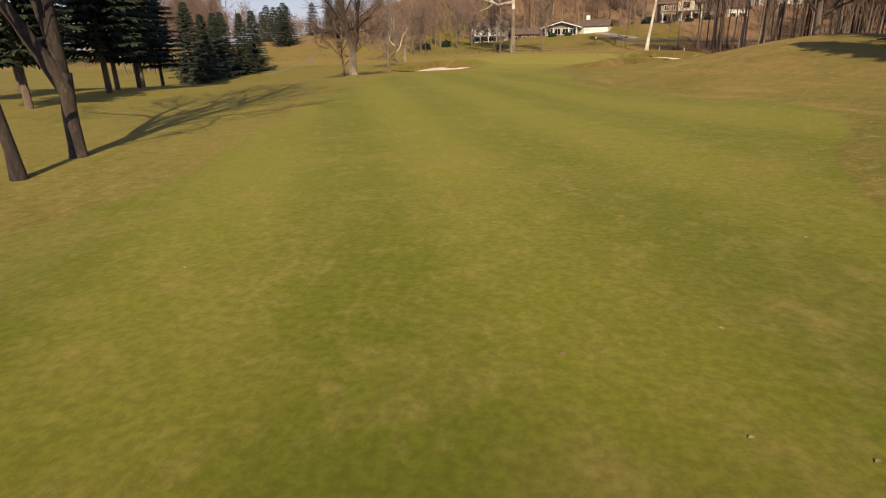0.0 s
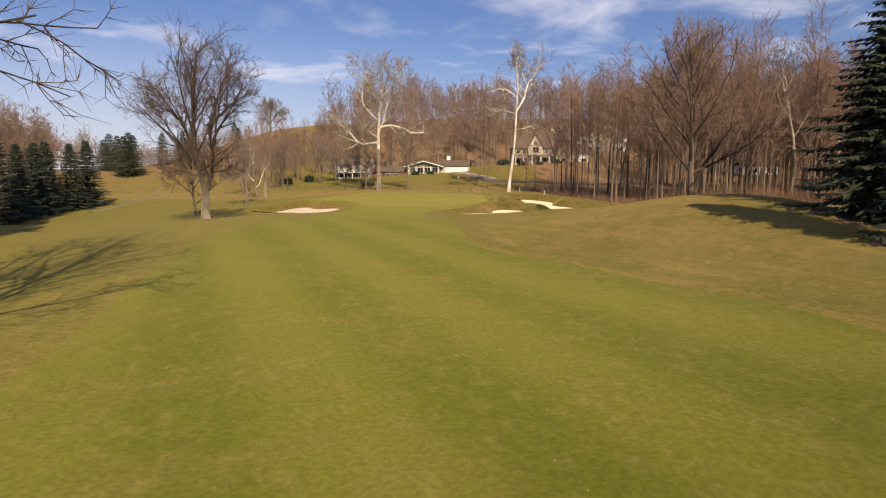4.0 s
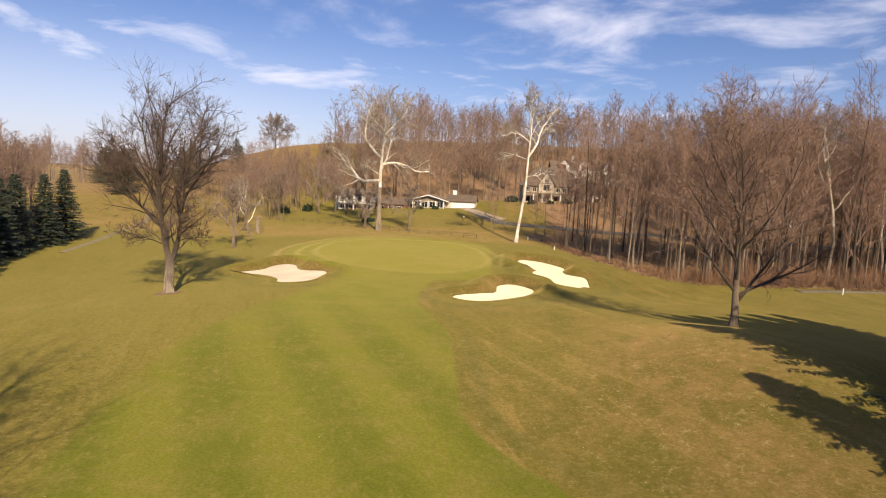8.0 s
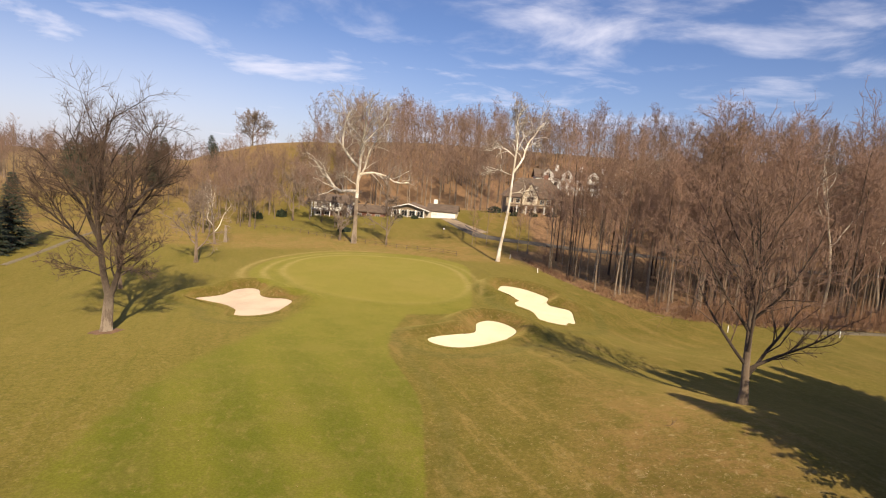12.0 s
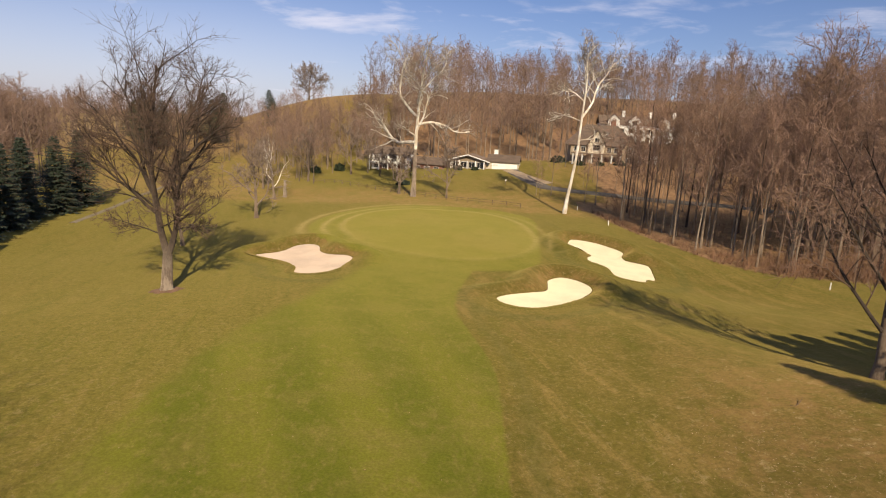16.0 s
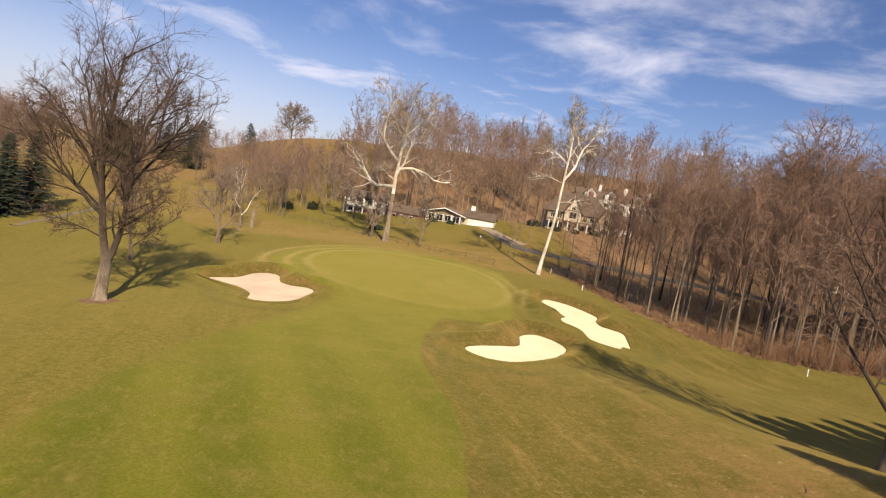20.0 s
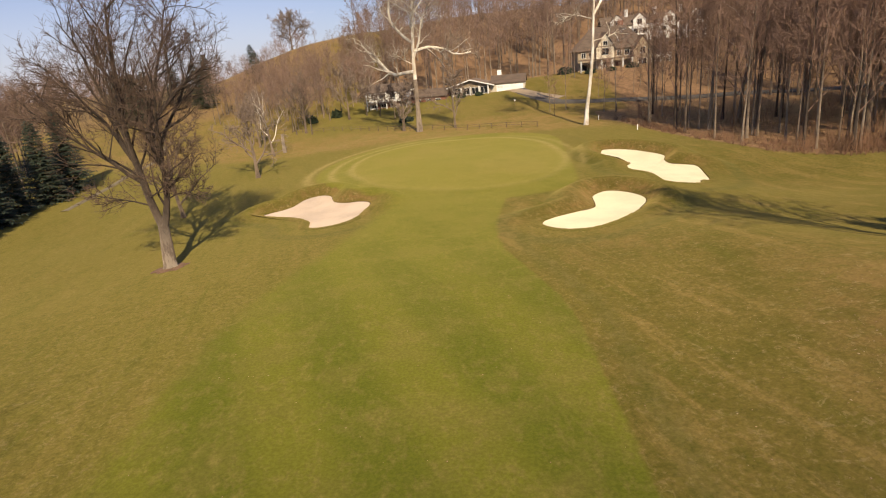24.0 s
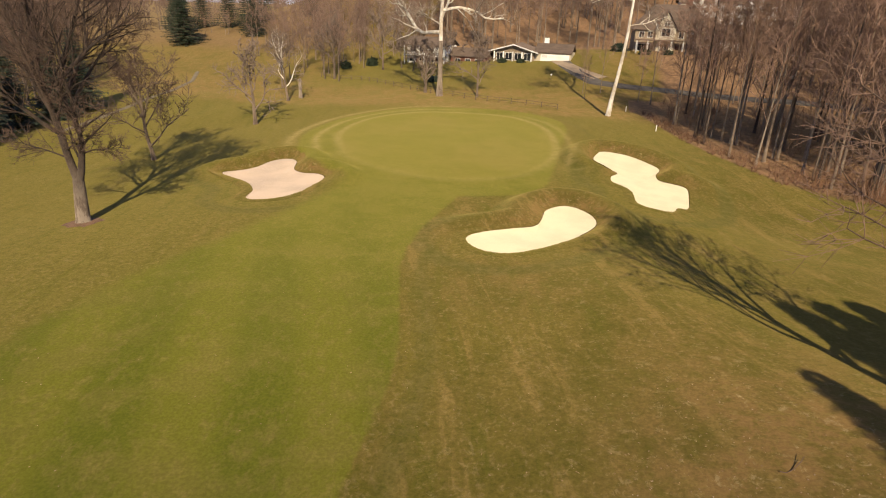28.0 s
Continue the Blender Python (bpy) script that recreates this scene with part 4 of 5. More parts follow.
side = conifer("spruce", at(28.0, 33.0), "tall dark green spruce behind two others", SPRUCE, "spruces behind the mound", seed=7, height=19, radius=6.8, whorls=34, arms=12, sprays=38, bare=0.04, droop=0.3, spray=1.2)
# further copies, mostly out of view, added to fill out the shadow on the slope
for x, y, turn, k in ((32.0, 37.0, 50, 0.95), (36.5, 41.0, 160, 0.92), (42.0, 46.0, 250, 0.86), (27.0, 25.0, 300, 0.9), (30.0, 35.2, 200, 0.97), (34.2, 39.0, 20, 0.9), (39.2, 43.6, 100, 0.9)):
    copy_thing(side, at(x, y, turn) @ Matrix.Scale(k, 4))
bed = bmesh.new()
rng = np.random.default_rng(4)
for cx, cy, rr in ((23.2, 29.2, 3.8), (19.9, 18.9, 3.4)):
    hub = bed.verts.new((cx, cy, float(land(np.array([cx]), np.array([cy]))[0]) + 0.12))
    rim = []
    for a in np.arange(28) * math.pi / 14:
        r = rr * rng.uniform(0.85, 1.1)
        px, py = cx + r * math.cos(a), cy + r * math.sin(a)
        rim.append(bed.verts.new((px, py, float(land(np.array([px]), np.array([py]))[0]) + 0.02)))
    for i in range(28):
        bed.faces.new((hub, rim[i], rim[(i + 1) % 28]))
tagged(part("needle_litter", bed, MULCH), "red-brown needle litter under the spruces", "litter", kind="stuff")

# the blue-green spruces and the pines on the far side of the fairway
blue = conifer("blue_spruce", at(-82, 97), "blue-green spruce, full to the ground", BLUE_SPRUCE, "row of spruces", seed=8, height=13.5, radius=4.0, whorls=28, arms=11, sprays=24, bare=0.02, droop=0.18, spray=1.0)
for x, y, turn, s in ((-78, 89, 40, 0.95), (-83, 105, 130, 1.0), (-85, 113, 210, 1.05), (-74, 80, 300, 0.9), (-70, 71, 77, 1.0)):
    copy_thing(blue, at(x, y, turn) @ Matrix.Scale(s, 4))
pine = conifer("tall_pine", at(-49, 36), "tall dark pine with bare lower trunk", SPRUCE, "pines behind the fairway", seed=9, height=18, radius=4.8, whorls=26, arms=10, sprays=30, bare=0.18, droop=0.15, spray=1.15)
for x, y, turn, s in ((-42, 25, 60, 1.1), (-46, 30, 140, 0.95), (-38, 14, 200, 1.05), (-55, 43, 10, 1.1), (-60, 52, 250, 1.0), (-48, 16, 100, 1.1), (-56, 28, 30, 1.2), (-62, 38, 80, 1.1)):
    copy_thing(pine, at(x, y, turn) @ Matrix.Scale(s, 4))
cone = conifer("hill_spruce", at(-126, 197), "dark cone-shaped evergreen on the grassy hill", SPRUCE, "evergreens on the hill", seed=12, height=16, radius=7.5, whorls=22, arms=11, sprays=20, bare=0.03, droop=0.1, spray=1.3)
for x, y, turn, s in ((-131, 202, 60, 0.9), (-120, 225, 20, 0.9), (-150, 240, 140, 0.9), (-158, 236, 140, 1.0), (-112, 215, 200, 0.8), (-170, 250, 50, 0.9), (-105, 245, 40, 0.7), (-123, 239, 15, 0.95), (-147, 224, 75, 0.9), (-133, 233, 115, 0.85), (-114, 262, 65, 0.7)):
    copy_thing(cone, at(x, y, turn) @ Matrix.Scale(s, 4))


# ---------------------------------------------------------------- woods
def plot_trees(n, rng, x0, x1, y0, y1, keep):
    out = []
    while len(out) < n:
        x, y = rng.uniform(x0, x1), rng.uniform(y0, y1)
        if keep(x, y):
            out.append((x, y))
    return out


def open_hill(x, y):
    """The grass slope that stays open below the hill's evergreens."""
    return 0.48 < -x / (y + 17) < 0.72 and y < 245


def clear_of_houses(x, y):
        return not ((-54 < x < 4 and y < 207) or (4 <= x < 46 and y < 226) or (30 < x < 74 and 262 < y < 302) or (14 < x < 62 and 225 < y < 266 and (x * 7 + y * 3) % 5 > 0.7))


edge_kinds = []
for k in range(5):
    edge_kinds.append(bare_tree("woodland_tree", at(30 + 9 * k, wood_edge(30 + 9 * k) + 3 + 2 * (k % 3)), "tall slim leafless woodland tree at the wood's edge", BARK if k % 2 else BARK_DARK, TWIG_WOOD,
                                "trees at the wood's edge", seed=100 + k, height=21 + 3 * (k % 3), girth=0.17 + 0.02 * k, spread=0.48, fork=0.24, limbs=14, dense=(6, 5, 4), twig=0.022, upright=0.06, lead=0.93, wander=0.07, limb_girth=0.36, sway=0.010))
thin_kinds = []
for k in range(3):
    thin_kinds.append(bare_tree("woodland_tree", at(16.6 + 3.8 * k, 130.4 - 5.9 * k), "tall thin leafless tree with a bare tan trunk", (BARK_PALE, BARK, WOODS_TRUNK)[k], TWIG_WOOD,
                                "trees at the wood's edge", seed=120 + k, height=19 + 2 * k, girth=0.17, spread=0.46, fork=0.38, limbs=12, dense=(5, 5, 3), twig=0.020, upright=0.06, lead=0.92, wander=0.07, limb_girth=0.36, sway=0.012))
rng = np.random.default_rng(77)
for k, (x, y) in enumerate(plot_trees(96, rng, 11, 115, 93, 165, lambda x, y: 1.0 < y - wood_edge(x) < 34 and not (x < 46 and y > 152) and (x > 34 or rng.uniform() < 0.05))):
    copy_thing(edge_kinds[k % 5], at(x, y, rng.uniform(0, 360)) @ Matrix.Scale(rng.uniform(0.7, 1.12), 4))


for k, (x, y, size) in enumerate(((14, 150, 0.8), (22, 149, 0.7), (33, 149, 0.85), (24, 176, 0.5), (37, 178, 0.6), (22.5, 121, 0.85), (27.5, 112, 0.9), (30, 118, 0.95), (33, 108, 0.95), (20.4, 137.2, 0.8), (20.4, 127.1, 0.85),
                                 (23.7, 119, 0.9), (24.6, 107.8, 0.85), (29.9, 116.8, 1.0), (31.3, 112.1, 0.9), (29.5, 105.7, 0.85), (30.1, 103.6, 0.95), (31.2, 100.7, 0.9), (35.5, 99, 1.0), (36.5, 104, 0.9), (40, 97.5, 0.95))):
    copy_thing(thin_kinds[k % 3], at(x, y, 77 * k) @ Matrix.Scale(size, 4))
rng = np.random.default_rng(31)
for k, (x, y) in enumerate(plot_trees(64, rng, 17, 92, 93, 140, lambda x, y: 0.5 < y - wood_edge(x) < 16)):
    copy_thing(thin_kinds[k % 3], at(x, y, rng.uniform(0, 360)) @ Matrix.Scale(rng.uniform(0.7, 1.15), 4))
rng = np.random.default_rng(47)
for k, (x, y) in enumerate(plot_trees(46, rng, -2, 56, 150, 201, lambda x, y: beside(DRIVE, np.array([x]), np.array([y]))[0] > 3.5 and not (x < 9 and y > 172) and y < 199)):
    copy_thing(thin_kinds[k % 3], at(x, y, rng.uniform(0, 360)) @ Matrix.Scale(rng.uniform(0.28, 0.62), 4))
bare_tree("tall_oak", at(41, 108), "very tall leafless tree rising above the woods", BARK, TWIG_WOOD, limb_bark=BARK, seed=151, height=31, girth=0.5, spread=0.55, fork=0.40, limbs=14,
          dense=(9, 8, 6), twig=0.026, upright=0.07, lead=0.80, wander=0.09, limb_girth=0.38)
# trees of the wood's edge with white upper limbs
for k, (x, y, h) in enumerate(((55, 100, 27), (66, 104, 22), (31, 128, 24))):
    bare_tree("white_limbed_tree", at(x, y, 60 * k), "tall woodland tree with white upper limbs", BARK_PALE, TWIG_GREY, limb_bark=SYCAMORE, white_from=0.45, branch_bark=TWIG_GREY, seed=140 + k, height=h, girth=0.30, spread=0.5, fork=0.55, limbs=7,
              dense=(7, 6, 4), twig=0.028, upright=0.05, lead=0.82, wander=0.18)


def wood_mass(name, label, spots, kinds, sizes):
    """Many trees in one mesh: far woods."""
    Vt, Ft, Vc, Fc, nt, nc = [], [], [], [], 0, 0
    r = np.random.default_rng(len(spots))
    x, y = np.array(spots).T
    z = land(x, y)
    for i in range(len(spots)):
        tv, tf, cv, cf = kinds[i % len(kinds)]
        a, s = r.uniform(0, 6.28), r.uniform(*sizes)
        c, d = math.cos(a) * s, math.sin(a) * s
        m = np.array([[c, -d, 0], [d, c, 0], [0, 0, s * r.uniform(0.9, 1.12)]])
        o = np.array([x[i], y[i], z[i]])
        Vt.append(tv @ m.T + o), Vc.append(cv @ m.T + o)
        Ft.append(tf + nt), Fc.append(cf + nc)
        nt, nc = nt + len(tv), nc + len(cv)
    it = thing(name, Matrix.Identity(4), label, "woods", kind="stuff")
    for nm, V, F, mat in (("trunk", Vt, Ft, WOODS_TRUNK), ("crown", Vc, Fc, WOODS)):
        V, F = np.concatenate(V), np.concatenate(F)
        me = bpy.data.meshes.new(nm)
        me.vertices.add(len(V))
        me.vertices.foreach_set("co", V.ravel())
        me.loops.add(F.size)
        me.loops.foreach_set("vertex_index", F.ravel().astype(np.int32))
        me.polygons.add(len(F))
        me.polygons.foreach_set("loop_start", np.arange(0, F.size, 4, dtype=np.int32))
        me.update(calc_edges=True)
        tagged(part(nm, me, mat, it), kind="stuff")
    return it


far_kinds = []
for k in range(7):
    heavy, mid, fine, tips = grow(seed=200 + k, height=20 + 2 * (k % 3), girth=0.22, spread=0.52, fork=0.34, limbs=10, dense=(6, 5, 2), twig=0.040, upright=0.06, lead=0.90, wander=0.09, limb_girth=0.30, sway=0.012)
    heavy = [(p[::3] if len(p) > 8 else p[::7], r[::3] if len(p) > 8 else r[::7], 4 if len(p) > 8 else 3) for p, r, _ in heavy]
    far_kinds.append((*tubes(heavy[:1]), *joined(ribbons(heavy[1:]), ribbons(mid), ribbons(fine), ribbons(tips))))
rng = np.random.default_rng(5)
wood_mass("hill_woods", "brown leafless woods covering the hillside", plot_trees(760, rng, -70, 230, 208, 400, lambda x, y: clear_of_houses(x, y) and y > 212 + 0.25 * max(0, -x - 20)), far_kinds, (0.62, 1.22))
wood_mass("side_woods", "brown leafless woods beside the golf course", plot_trees(300, rng, 14, 230, 112, 212, lambda x, y: y - wood_edge(x) > 20 and clear_of_houses(x, y) and x > 44), far_kinds, (0.75, 1.1))
wood_mass("far_trees", "distant leafless trees on the skyline", plot_trees(240, rng, -420, -80, 230, 520, lambda x, y: y > 300 + 0.25 * (x + 250) and x < -195 or x < -210) + plot_trees(70, rng, -128, -90, 108, 168, lambda x, y: x < -92 - 0.15 * abs(y - 130) and not open_hill(x, y)) + plot_trees(120, rng, -280, -98, 120, 300, lambda x, y: x < -104 - 0.10 * (y - 120) and not (y > 185 and x > -165) and not open_hill(x, y)), far_kinds, (0.55, 0.9))
wood_mass("hillside_thicket", "thin leafless thicket on the grassy slope", plot_trees(150, rng, -100, -44, 160, 250, lambda x, y: x < -50 - (y < 186) * 5 and not (y < 185 and x < -74) and not open_hill(x, y)), far_kinds, (0.36, 0.66))
wood_mass("hill_scrub", "low leafless scrub on the brown hill", plot_trees(150, rng, -150, -62, 185, 300, lambda x, y: y < 320 + x * 0.2 and not (open_hill(x, y) and y < 215)), far_kinds, (0.16, 0.36))
skyline = bare_tree("skyline_tree", at(-110, 300), "round-crowned leafless tree alone on the skyline", BARK, TWIG_GREY, seed=91, height=20, girth=0.45, spread=0.85, fork=0.14, limbs=15, dense=(9, 8, 5), twig=0.05, upright=0.10, lead=0.55)

# brush along the wood's edge
rng = np.random.default_rng(9)
lines = []
for x, y in plot_trees(1500, rng, 12, 125, 93, 150, lambda x, y: -1.2 < y - wood_edge(x) < 7):
    z = float(lie(x, y))
    for _ in range(7):
        w = rng.normal(size=3) * 0.55
        w[2] = abs(w[2]) + 1.0
        h = rng.uniform(0.5, 2.8) * (0.35 + 0.75 * ramp(np.array(x), 20, 45))
        lines.append((np.array([(x, y, z), np.array([x, y, z]) + w * h * 0.5, np.array([x, y, z]) + w * h * 0.85 + rng.normal(size=3) * 0.25 * h]), (0.02, 0.016, 0.008), 3))
for x, y in plot_trees(520, rng, 16, 125, 96, 190, lambda x, y: 7 < y - wood_edge(x) < 45 and not (x < 44 and y > 152)):
    z = float(lie(x, y))
    for _ in range(4):
        w = rng.normal(size=3) * 0.5
        w[2] = abs(w[2]) + 1.0
        h = rng.uniform(1.2, 4.2)
        lines.append((np.array([(x, y, z), np.array([x, y, z]) + w * h * 0.5, np.array([x, y, z]) + w * h * 0.85 + rng.normal(size=3) * 0.3 * h]), (0.022, 0.018, 0.008), 3))
tagged(part("brush", mesh_of("brush", *tubes(lines)), SHRUB), "low red-brown brush along the wood's edge", "brush", kind="stuff")


# ---------------------------------------------------------------- houses
def window(parent, x0, x1, z0, z1, y, bars=1, frame_mat=None):
    """A window on a wall that faces -y: dark pane, frame and glazing bars."""
    frame_mat = frame_mat or WHITE
    f = bmesh.new()
    t = 0.09
    for a, b, c, d in ((x0, x1, z0, z0 + t), (x0, x1, z1 - t, z1), (x0, x0 + t, z0 + t, z1 - t), (x1 - t, x1, z0 + t, z1 - t)):
        bmesh.ops.create_cube(f, size=1, matrix=Matrix.LocRotScale(((a + b) / 2, y - 0.04, (c + d) / 2), None, (b - a, 0.10, d - c)))
    for k in range(bars):
        x = x0 + (x1 - x0) * (k + 1) / (bars + 1)
        bmesh.ops.create_cube(f, size=1, matrix=Matrix.LocRotScale((x, y - 0.03, (z0 + z1) / 2), None, (0.06, 0.06, z1 - z0 - 2 * t)))
    w = part("window", f, frame_mat, parent)
    part("pane", box(x0 + t, x1 - t, y - 0.02, y - 0.004, z0 + t, z1 - t), GLASS, w, "dark glass")
    return w


def gable_roof(x0, x1, y0, y1, eave, ridge, along="x", over=0.6, thick=0.22):
    """A pitched roof slab; along: the way of the ridge."""
    if along == "y":
        c = (x0 + x1) / 2
        h = (x1 - x0) / 2
        s = (ridge - eave) / h
        o = over
        line = [(x0 - o, eave - s * o), (c, ridge), (x1 + o, eave - s * o), (x1 + o, eave - s * o + thick), (c, ridge + thick), (x0 - o, eave - s * o + thick)]
        return prism(line, y0 - over, y1 + over)
    bm = gable_roof(y0, y1, x0, x1, eave, ridge, "y", over, thick)
    bm.transform(Matrix(((0, 1, 0, 0), (1, 0, 0, 0), (0, 0, 1, 0), (0, 0, 0, 1))))
    bmesh.ops.reverse_faces(bm, faces=bm.faces[:])
    return bm


def ranch_house():
    h = thing("ranch_house", at(-24.8, 190, -3, -0.4), "low tan ranch house with broad gable and white garage", "house")
    part("wall", prism([(0, 0), (11, 0), (11, 3.0), (5.5, 4.5), (0, 3.0)], 0, 10), WALL_TAN, h, "tan stone front wall under the gable")
    part("wall", box(11.003, 20.5, 0.8, 10, 0, 2.9), WALL_CREAM, h, "cream garage wing wall")
    part("roof", gable_roof(0, 11, 0, 10, 3.05, 4.6, "y", 1.2), ROOF, h)
    part("roof", gable_roof(11.2, 20.5, 0.8, 10, 3.0, 4.9, "x", 0.35), ROOF, h)
    part("fascia", prism([(-1.2, 2.62), (5.5, 4.52), (12.2, 2.62), (12.2, 2.92), (5.5, 4.82), (-1.2, 2.92)], -1.34, -1.22), WHITE, h, "white gable fascia board")
    for x in (0.4, 2.9, 5.4, 7.9, 10.4):
        part("column", box(x - 0.16, x + 0.16, -0.9, -0.6, 0, 2.9, 0.02), WHITE, h)
    for x0, x1 in ((0.8, 2.6), (3.2, 5.1), (5.7, 7.6), (8.2, 10.1)):
        window(h, x0, x1, 0.7, 2.6, 0)
    d = part("garage_door", box(12.6, 20.1, 0.70, 0.79, 0.05, 2.6), WHITE, h, "white panelled garage door")
    for k in range(4):
        part("panel", box(12.9 + k * 1.8, 14.4 + k * 1.8, 0.66, 0.697, 1.75, 2.35, 0.01), WHITE, d)
    c = part("chimney", box(12.6, 13.8, 5.6, 6.6, 4.6, 6.5, 0.03), WHITE, h, "pale painted brick chimney")
    part("cap", box(12.5, 13.9, 5.5, 6.7, 6.503, 6.65), CONCRETE, c)


def white_house():
    h = thing("white_house", at(-48.5, 188, -6, -0.4), "white two-storey house with brick base and porch posts", "house")
    part("wall", box(0, 11.5, 0, 8, 0, 5.2), WHITE, h)
    part("roof", gable_roof(0, 11.5, 0, 8, 5.25, 7.0, "x", 0.7), ROOF, h)
    part("porch_deck", box(-0.3, 11.8, -2.2, -0.004, 2.5, 2.7), WHITE, h, "white upper porch deck")
    part("porch_wall", box(2.5, 9.5, -0.06, -0.004, 0.05, 2.4), BRICK, h, "red brick ground-floor wall")
    for x in (0, 2.9, 5.8, 8.7, 11.5):
        part("post", box(x - 0.14, x + 0.14, -2.1, -1.85, 0, 5.1, 0.02), WHITE, h)
    part("railing", box(0, 11.5, -2.12, -2.06, 3.5, 3.6), WHITE, h)
    for x0 in (0.7, 3.5, 6.3, 9.1):
        window(h, x0, x0 + 1.7, 3.0, 4.7, 0)
        window(h, x0, x0 + 1.6, 0.8, 2.1, -0.07)
    part("wall", box(12.0, 22, 2, 9, 0.2, 2.9), BRICK, h, "low red brick wing")
    part("roof", gable_roof(12.2, 22, 2, 9, 2.95, 4.6, "x", 0.6), ROOF, h)
    for x0 in (13.2, 16.2, 19.0):
        window(h, x0, x0 + 1.6, 0.9, 2.2, 2)


def tudor_house():
    h = thing("stone_house", at(11.5, 203, 3, -0.5), "large stone house with steep brown gables", "house")
    part("wall", box(0, 20, 0, 12, 0, 6.2), WALL_TAN, h, "tan stone walls")
    bm = bmesh.new()
    q = [bm.verts.new(v) for v in ((-0.8, -0.8, 6.1), (20.8, -0.8, 6.1), (20.8, 12.8, 6.1), (-0.8, 12.8, 6.1), (5, 6, 12.6), (15, 6, 12.6))]
    for f in ((0, 1, 5, 4), (1, 2, 5), (2, 3, 4, 5), (3, 0, 4), (3, 2, 1, 0)):
        bm.faces.new([q[i] for i in f])
    part("roof", bm, ROOF, h, "steep hipped brown roof")
    part("gable_wall", prism([(5.2, 0.1), (10.2, 0.1), (10.2, 6.8), (7.7, 10.6), (5.2, 6.8)], -1.2, 5), WALL_CREAM, h, "pale stone gable front")
    part("gable_roof", gable_roof(5.2, 10.2, -1.2, 6, 6.85, 10.7, "y", 0.5), ROOF, h)
    part("gable_wall", prism([(15.4, 0.1), (20.4, 0.1), (20.4, 5.4), (17.9, 9.0), (15.4, 5.4)], -2.6, 4), WALL_TAN, h, "tan stone side gable")
    part("gable_roof", gable_roof(15.4, 20.4, -2.6, 5, 5.45, 9.1, "y", 0.5), ROOF, h)
    part("porch_roof", prism([(0, 3.5), (15.2, 3.5), (15.2, 3.75), (0, 3.75)], -4.0, -1.25), ROOF, h, "brown porch roof")
    for x in (0.4, 3.2, 6.2, 9.2, 12.2, 14.8):
        part("column", box(x - 0.2, x + 0.2, -3.8, -3.4, 0, 3.5, 0.03), WHITE, h)
    part("wing_wall", box(20.41, 27, 0.5, 9, 0, 4.4), WHITE, h, "white side wing")
    part("wing_roof", gable_roof(20.6, 27, 0.5, 9, 4.45, 7.6, "x", 0.6), ROOF, h)
    part("door", box(10.8, 12.4, -0.08, -0.004, 0.1, 2.6), BRICK, h, "red-brown front door")
    for x0, x1, z0, z1, y in ((6.6, 8.8, 4.6, 6.6, -1.2), (7.0, 8.4, 7.2, 8.5, -1.2), (1.0, 2.4, 4.1, 5.7, 0), (3.2, 4.6, 4.1, 5.7, 0), (11.2, 12.6, 4.1, 5.7, 0), (13.4, 14.8, 4.1, 5.7, 0),
                              (16.7, 19.1, 0.8, 2.9, -2.6), (17.2, 18.6, 4.2, 6.0, -2.6), (21.4, 23.4, 0.9, 2.6, 0.5), (24.3, 26.3, 0.9, 2.6, 0.5), (1.0, 4.4, 0.6, 2.6, 0), (6.4, 9.0, 0.7, 2.7, -1.2)):
        window(h, x0, x1, z0, z1, y, frame_mat=WHITE)
    part("timber", box(5.3, 10.1, -1.26, -1.203, 6.9, 7.1), TIMBER, h)
    part("chimney", box(13.2, 14.6, 7.2, 8.6, 9.0, 14.0, 0.03), BRICK, h)


def hill_house():
    h = thing("hilltop_house", at(30, 284, 0, -0.5), "big white house with many windows high on the hill", "house")
    part("wall", box(0, 42, 0, 12, -4, 8.0), WHITE, h)
    part("roof", gable_roof(0, 42, 0, 12, 8.05, 11.5, "x", 0.8), ROOF, h)
    for x in (3, 12, 24, 34):
        part("dormer_wall", prism([(x, 6), (x + 5, 6), (x + 5, 9.6), (x + 2.5, 11.8), (x, 9.6)], -0.9, 4), WHITE, h, "white dormer gable")
        part("dormer_roof", gable_roof(x, x + 5, -0.9, 5, 9.65, 11.9, "y", 0.3), ROOF, h)
        window(h, x + 1.5, x + 3.5, 7.6, 9.8, -0.9)
    for x in (9.5, 21, 31.4):
        part("chimney", box(x, x + 1.3, 5, 6.4, 10.0, 14.0, 0.03), WHITE, h, "white chimney stack")
    for k in range(11):
        window(h, 1.2 + k * 3.7, 3.0 + k * 3.7, 4.2, 6.2, 0)
        window(h, 1.2 + k * 3.7, 3.0 + k * 3.7, 0.4, 2.8, 0)


def cottage(x, y, turn, label):
    h = thing("cottage", at(x, y, turn, -0.3), label, "house")
    part("wall", box(0, 12, 0, 8, 0, 3.2), WHITE, h)
    part("roof", gable_roof(0, 12, 0, 8, 3.25, 5.4, "x", 0.6), ROOF, h)
    for x0 in (0.8, 3.4, 8.6):
        window(h, x0, x0 + 1.8, 0.9, 2.5, 0)
    part("door", box(6.0, 7.3, -0.08, -0.004, 0.1, 2.3), TIMBER, h)
    part("chimney", box(8.8, 9.8, 3.5, 4.5, 4.2, 6.6, 0.03), BRICK, h)


ranch_house()
white_house()
tudor_house()
hill_house()
cottage(84, 186, 8, "small white house seen through the trees")
cottage(118, 178, -4, "small white house deep in the woods")


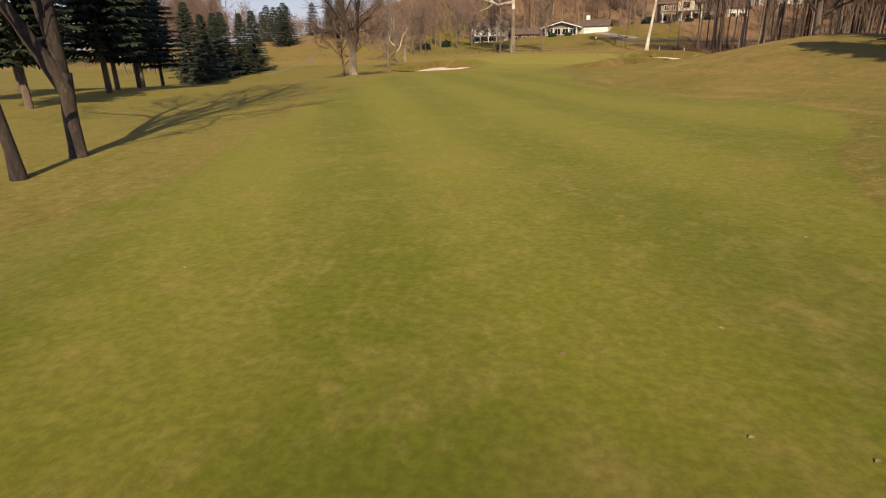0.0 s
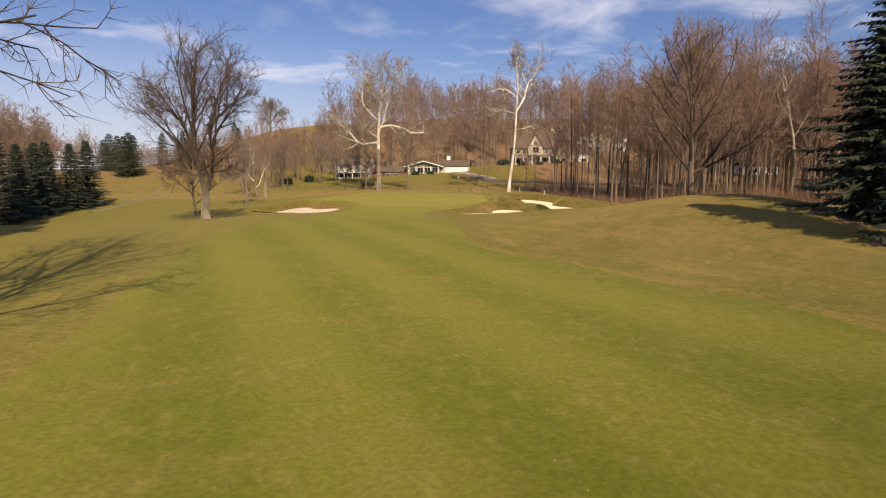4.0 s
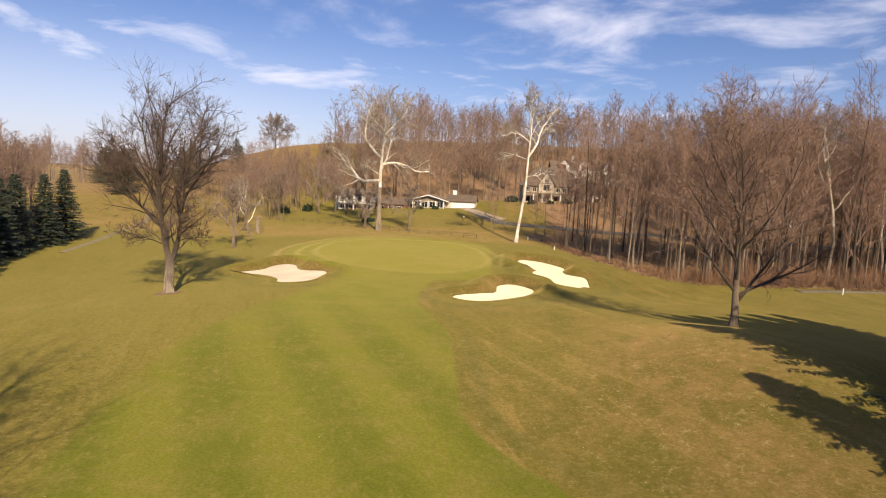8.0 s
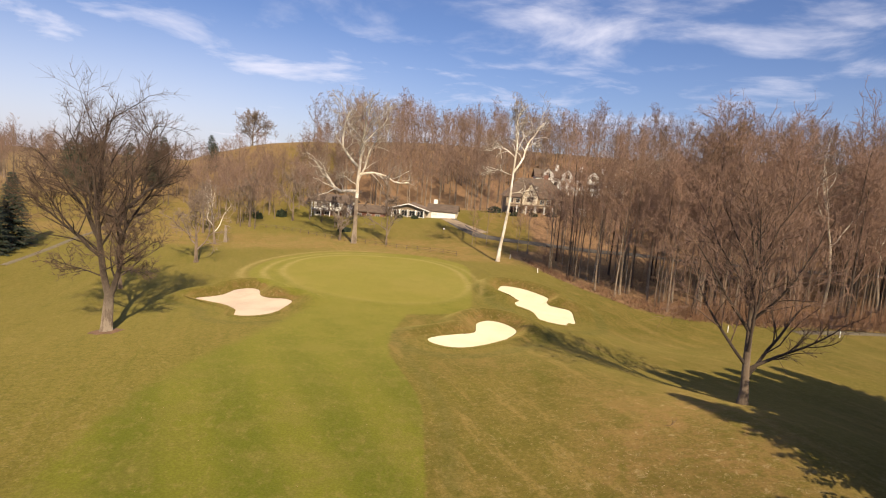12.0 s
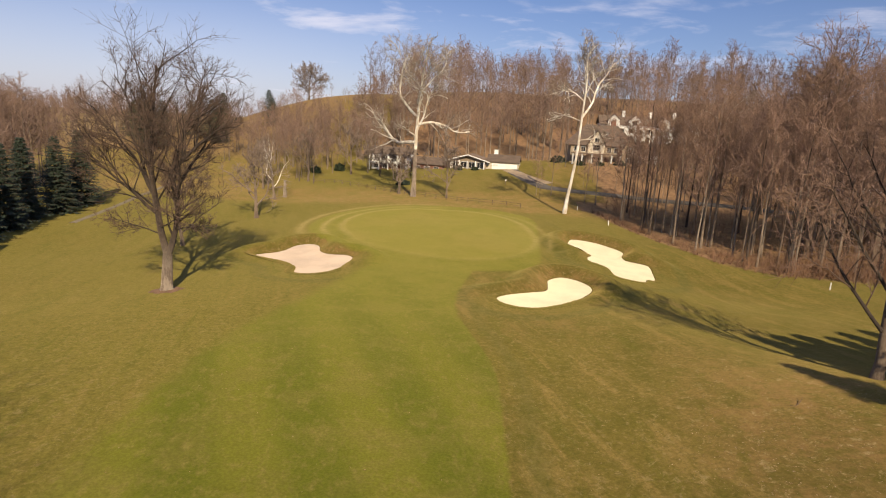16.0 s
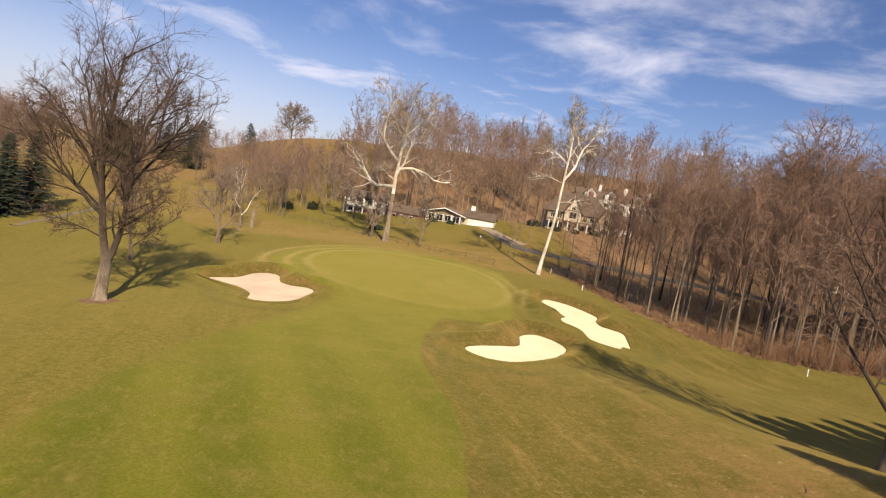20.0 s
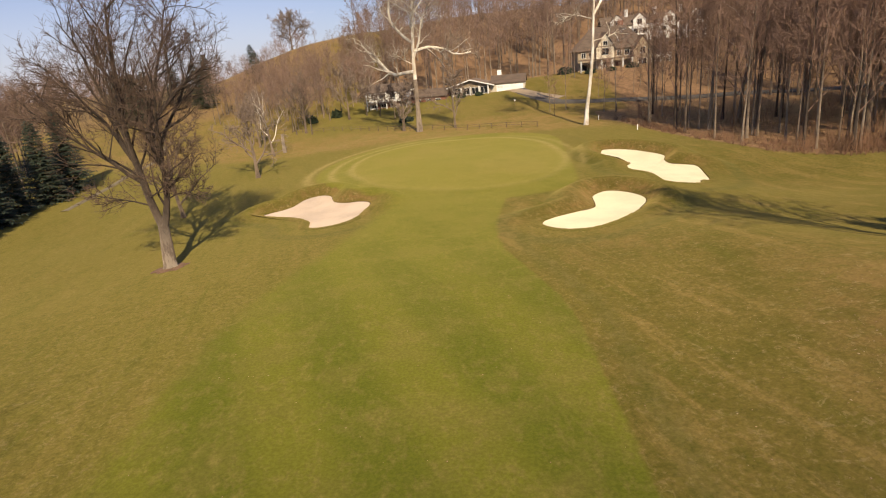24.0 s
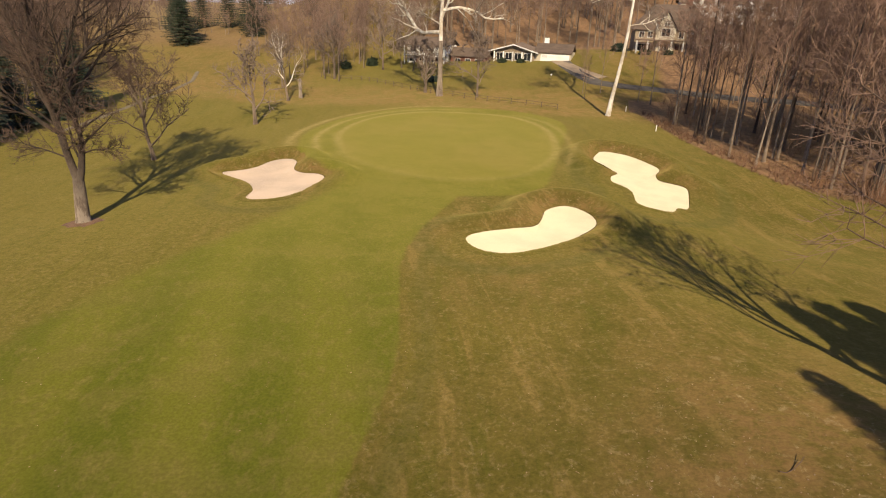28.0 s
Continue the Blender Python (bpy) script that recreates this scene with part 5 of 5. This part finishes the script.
# ---------------------------------------------------------------- fence and markers
fence = thing("rail_fence", Matrix.Identity(4), "low weathered post-and-rail fence behind the green", "fence")
fl = np.array([(-64, 166), (-52, 163), (-44, 158), (-36, 152), (-30, 147), (-22, 143.5), (-12, 140), (-3, 136.5)], float)
posts = []
for a, b in zip(fl, fl[1:]):
    n = max(2, int(np.hypot(*(b - a)) / 2.6))
    posts += [a + (b - a) * k / n for k in range(n)]
posts.append(fl[-1])
post_mesh = bpy.data.meshes.new("post")
bm = box(-0.055, 0.055, -0.055, 0.055, -0.2, 1.05, 0.012)
bm.to_mesh(post_mesh)
bm.free()
tops = []
for p in posts:
    z = float(land(p[:1], p[1:])[0])
    ob = part("post", post_mesh, RAIL, fence)
    ob.location = (p[0], p[1], z)
    tops.append(np.array([p[0], p[1], z]))
for a, b in zip(tops, tops[1:]):
    for up in (0.5, 0.95):
        part("rail", mesh_of("rail", *tubes([(np.array([a + (0, 0, up), b + (0, 0, up)]), (0.035, 0.035), 5)])), RAIL, fence)

stake = thing("marker_stake", at(13.4, 124), "white wooden boundary stake on the turf", "stake", "boundary stakes")
part("shaft", box(-0.06, 0.06, -0.06, 0.06, -0.1, 0.95, 0.012), WHITE, stake)
for x, y in ((36, 90), (52, 91), (9.2, 141)):
    copy_thing(stake, at(x, y))

# evergreen shrubs by the houses and along the lawn
for k, (x, y, w, h) in enumerate(((8, 203.5, 2.0, 1.7), (-57, 183, 1.4, 1.9), (-62, 177, 1.3, 1.7), (-33.5, 163, 1.6, 0.9),
                                  (14.5, 197, 1.4, 1.0), (20, 196.5, 1.3, 0.9), (26, 197, 1.5, 1.1), (-22, 187.5, 1.2, 0.9), (-17, 187.5, 1.0, 0.8))):
    bush("evergreen_shrub", at(x, y, 30 * k), "rounded dark evergreen shrub on a lawn", SPRUCE if k % 3 else BLUE_SPRUCE, "evergreen shrubs", 300 + k, w, h, 900)

mailbox = thing("mailbox", at(-7.2, 168.8), "white roadside mailbox on a wooden post", "mailbox")
part("post", box(-0.06, 0.06, -0.06, 0.06, -0.1, 1.05, 0.01), RAIL, mailbox)
shell = [(-0.16, 1.05), (0.16, 1.05)] + [(0.16 * math.cos(a), 1.22 + 0.16 * math.sin(a)) for a in np.linspace(0, math.pi, 9)]
part("box", prism(shell, -0.28, 0.28), WHITE, mailbox)
part("flag", box(0.165, 0.18, -0.05, 0.05, 1.2, 1.42), BRICK, mailbox, "small red flag")

# a dead branch on the slope
part_line = limb(np.random.default_rng(2), (0, 0, 0.05), (1, 0.15, 0.02), 1.3, 0.018, 0.007, 6, 0.18, 0.0)
dead = thing("fallen_branch", at(11.6, 44.5), "thin crooked dead branch lying on the grass", "branch")
part("stick", mesh_of("stick", *tubes([(part_line[0], part_line[1], 5), (np.array([part_line[0][3], part_line[0][3] + (0.3, 0.35, 0.08)]), (0.009, 0.005), 4)])), TWIG, dead)

# scattered dry leaves and worm casts on the turf
rng = np.random.default_rng(21)
V, F = [], []
lx, ly = np.concatenate([rng.uniform(-22, 16, 420), rng.normal(8.2, 1.1, 170), rng.normal(9, 4.0, 600), rng.normal(12, 3.0, 500)]), np.concatenate([rng.uniform(-14, 60, 420), rng.normal(39.5, 2.6, 170), rng.normal(42, 9.0, 600), rng.normal(36, 7.0, 500)])
lz = land(lx, ly)
for x, y, z in zip(lx, ly, lz):
    a, s = rng.uniform(0, 6.28), rng.uniform(0.02, 0.055)
    c, d = math.cos(a) * s, math.sin(a) * s
    b = len(V)
    V.extend(((x + c, y + d, z + 0.012), (x - d * 0.6, y + c * 0.6, z + 0.018), (x - c, y - d, z + 0.01), (x + d * 0.6, y - c * 0.6, z + 0.02)))
    F.append((b, b + 1, b + 2, b + 3))
tagged(part("fallen_leaves", mesh_of("fallen_leaves", V, F), LEAF), "scattered dry tan leaves on the fairway", "leaves", kind="stuff")
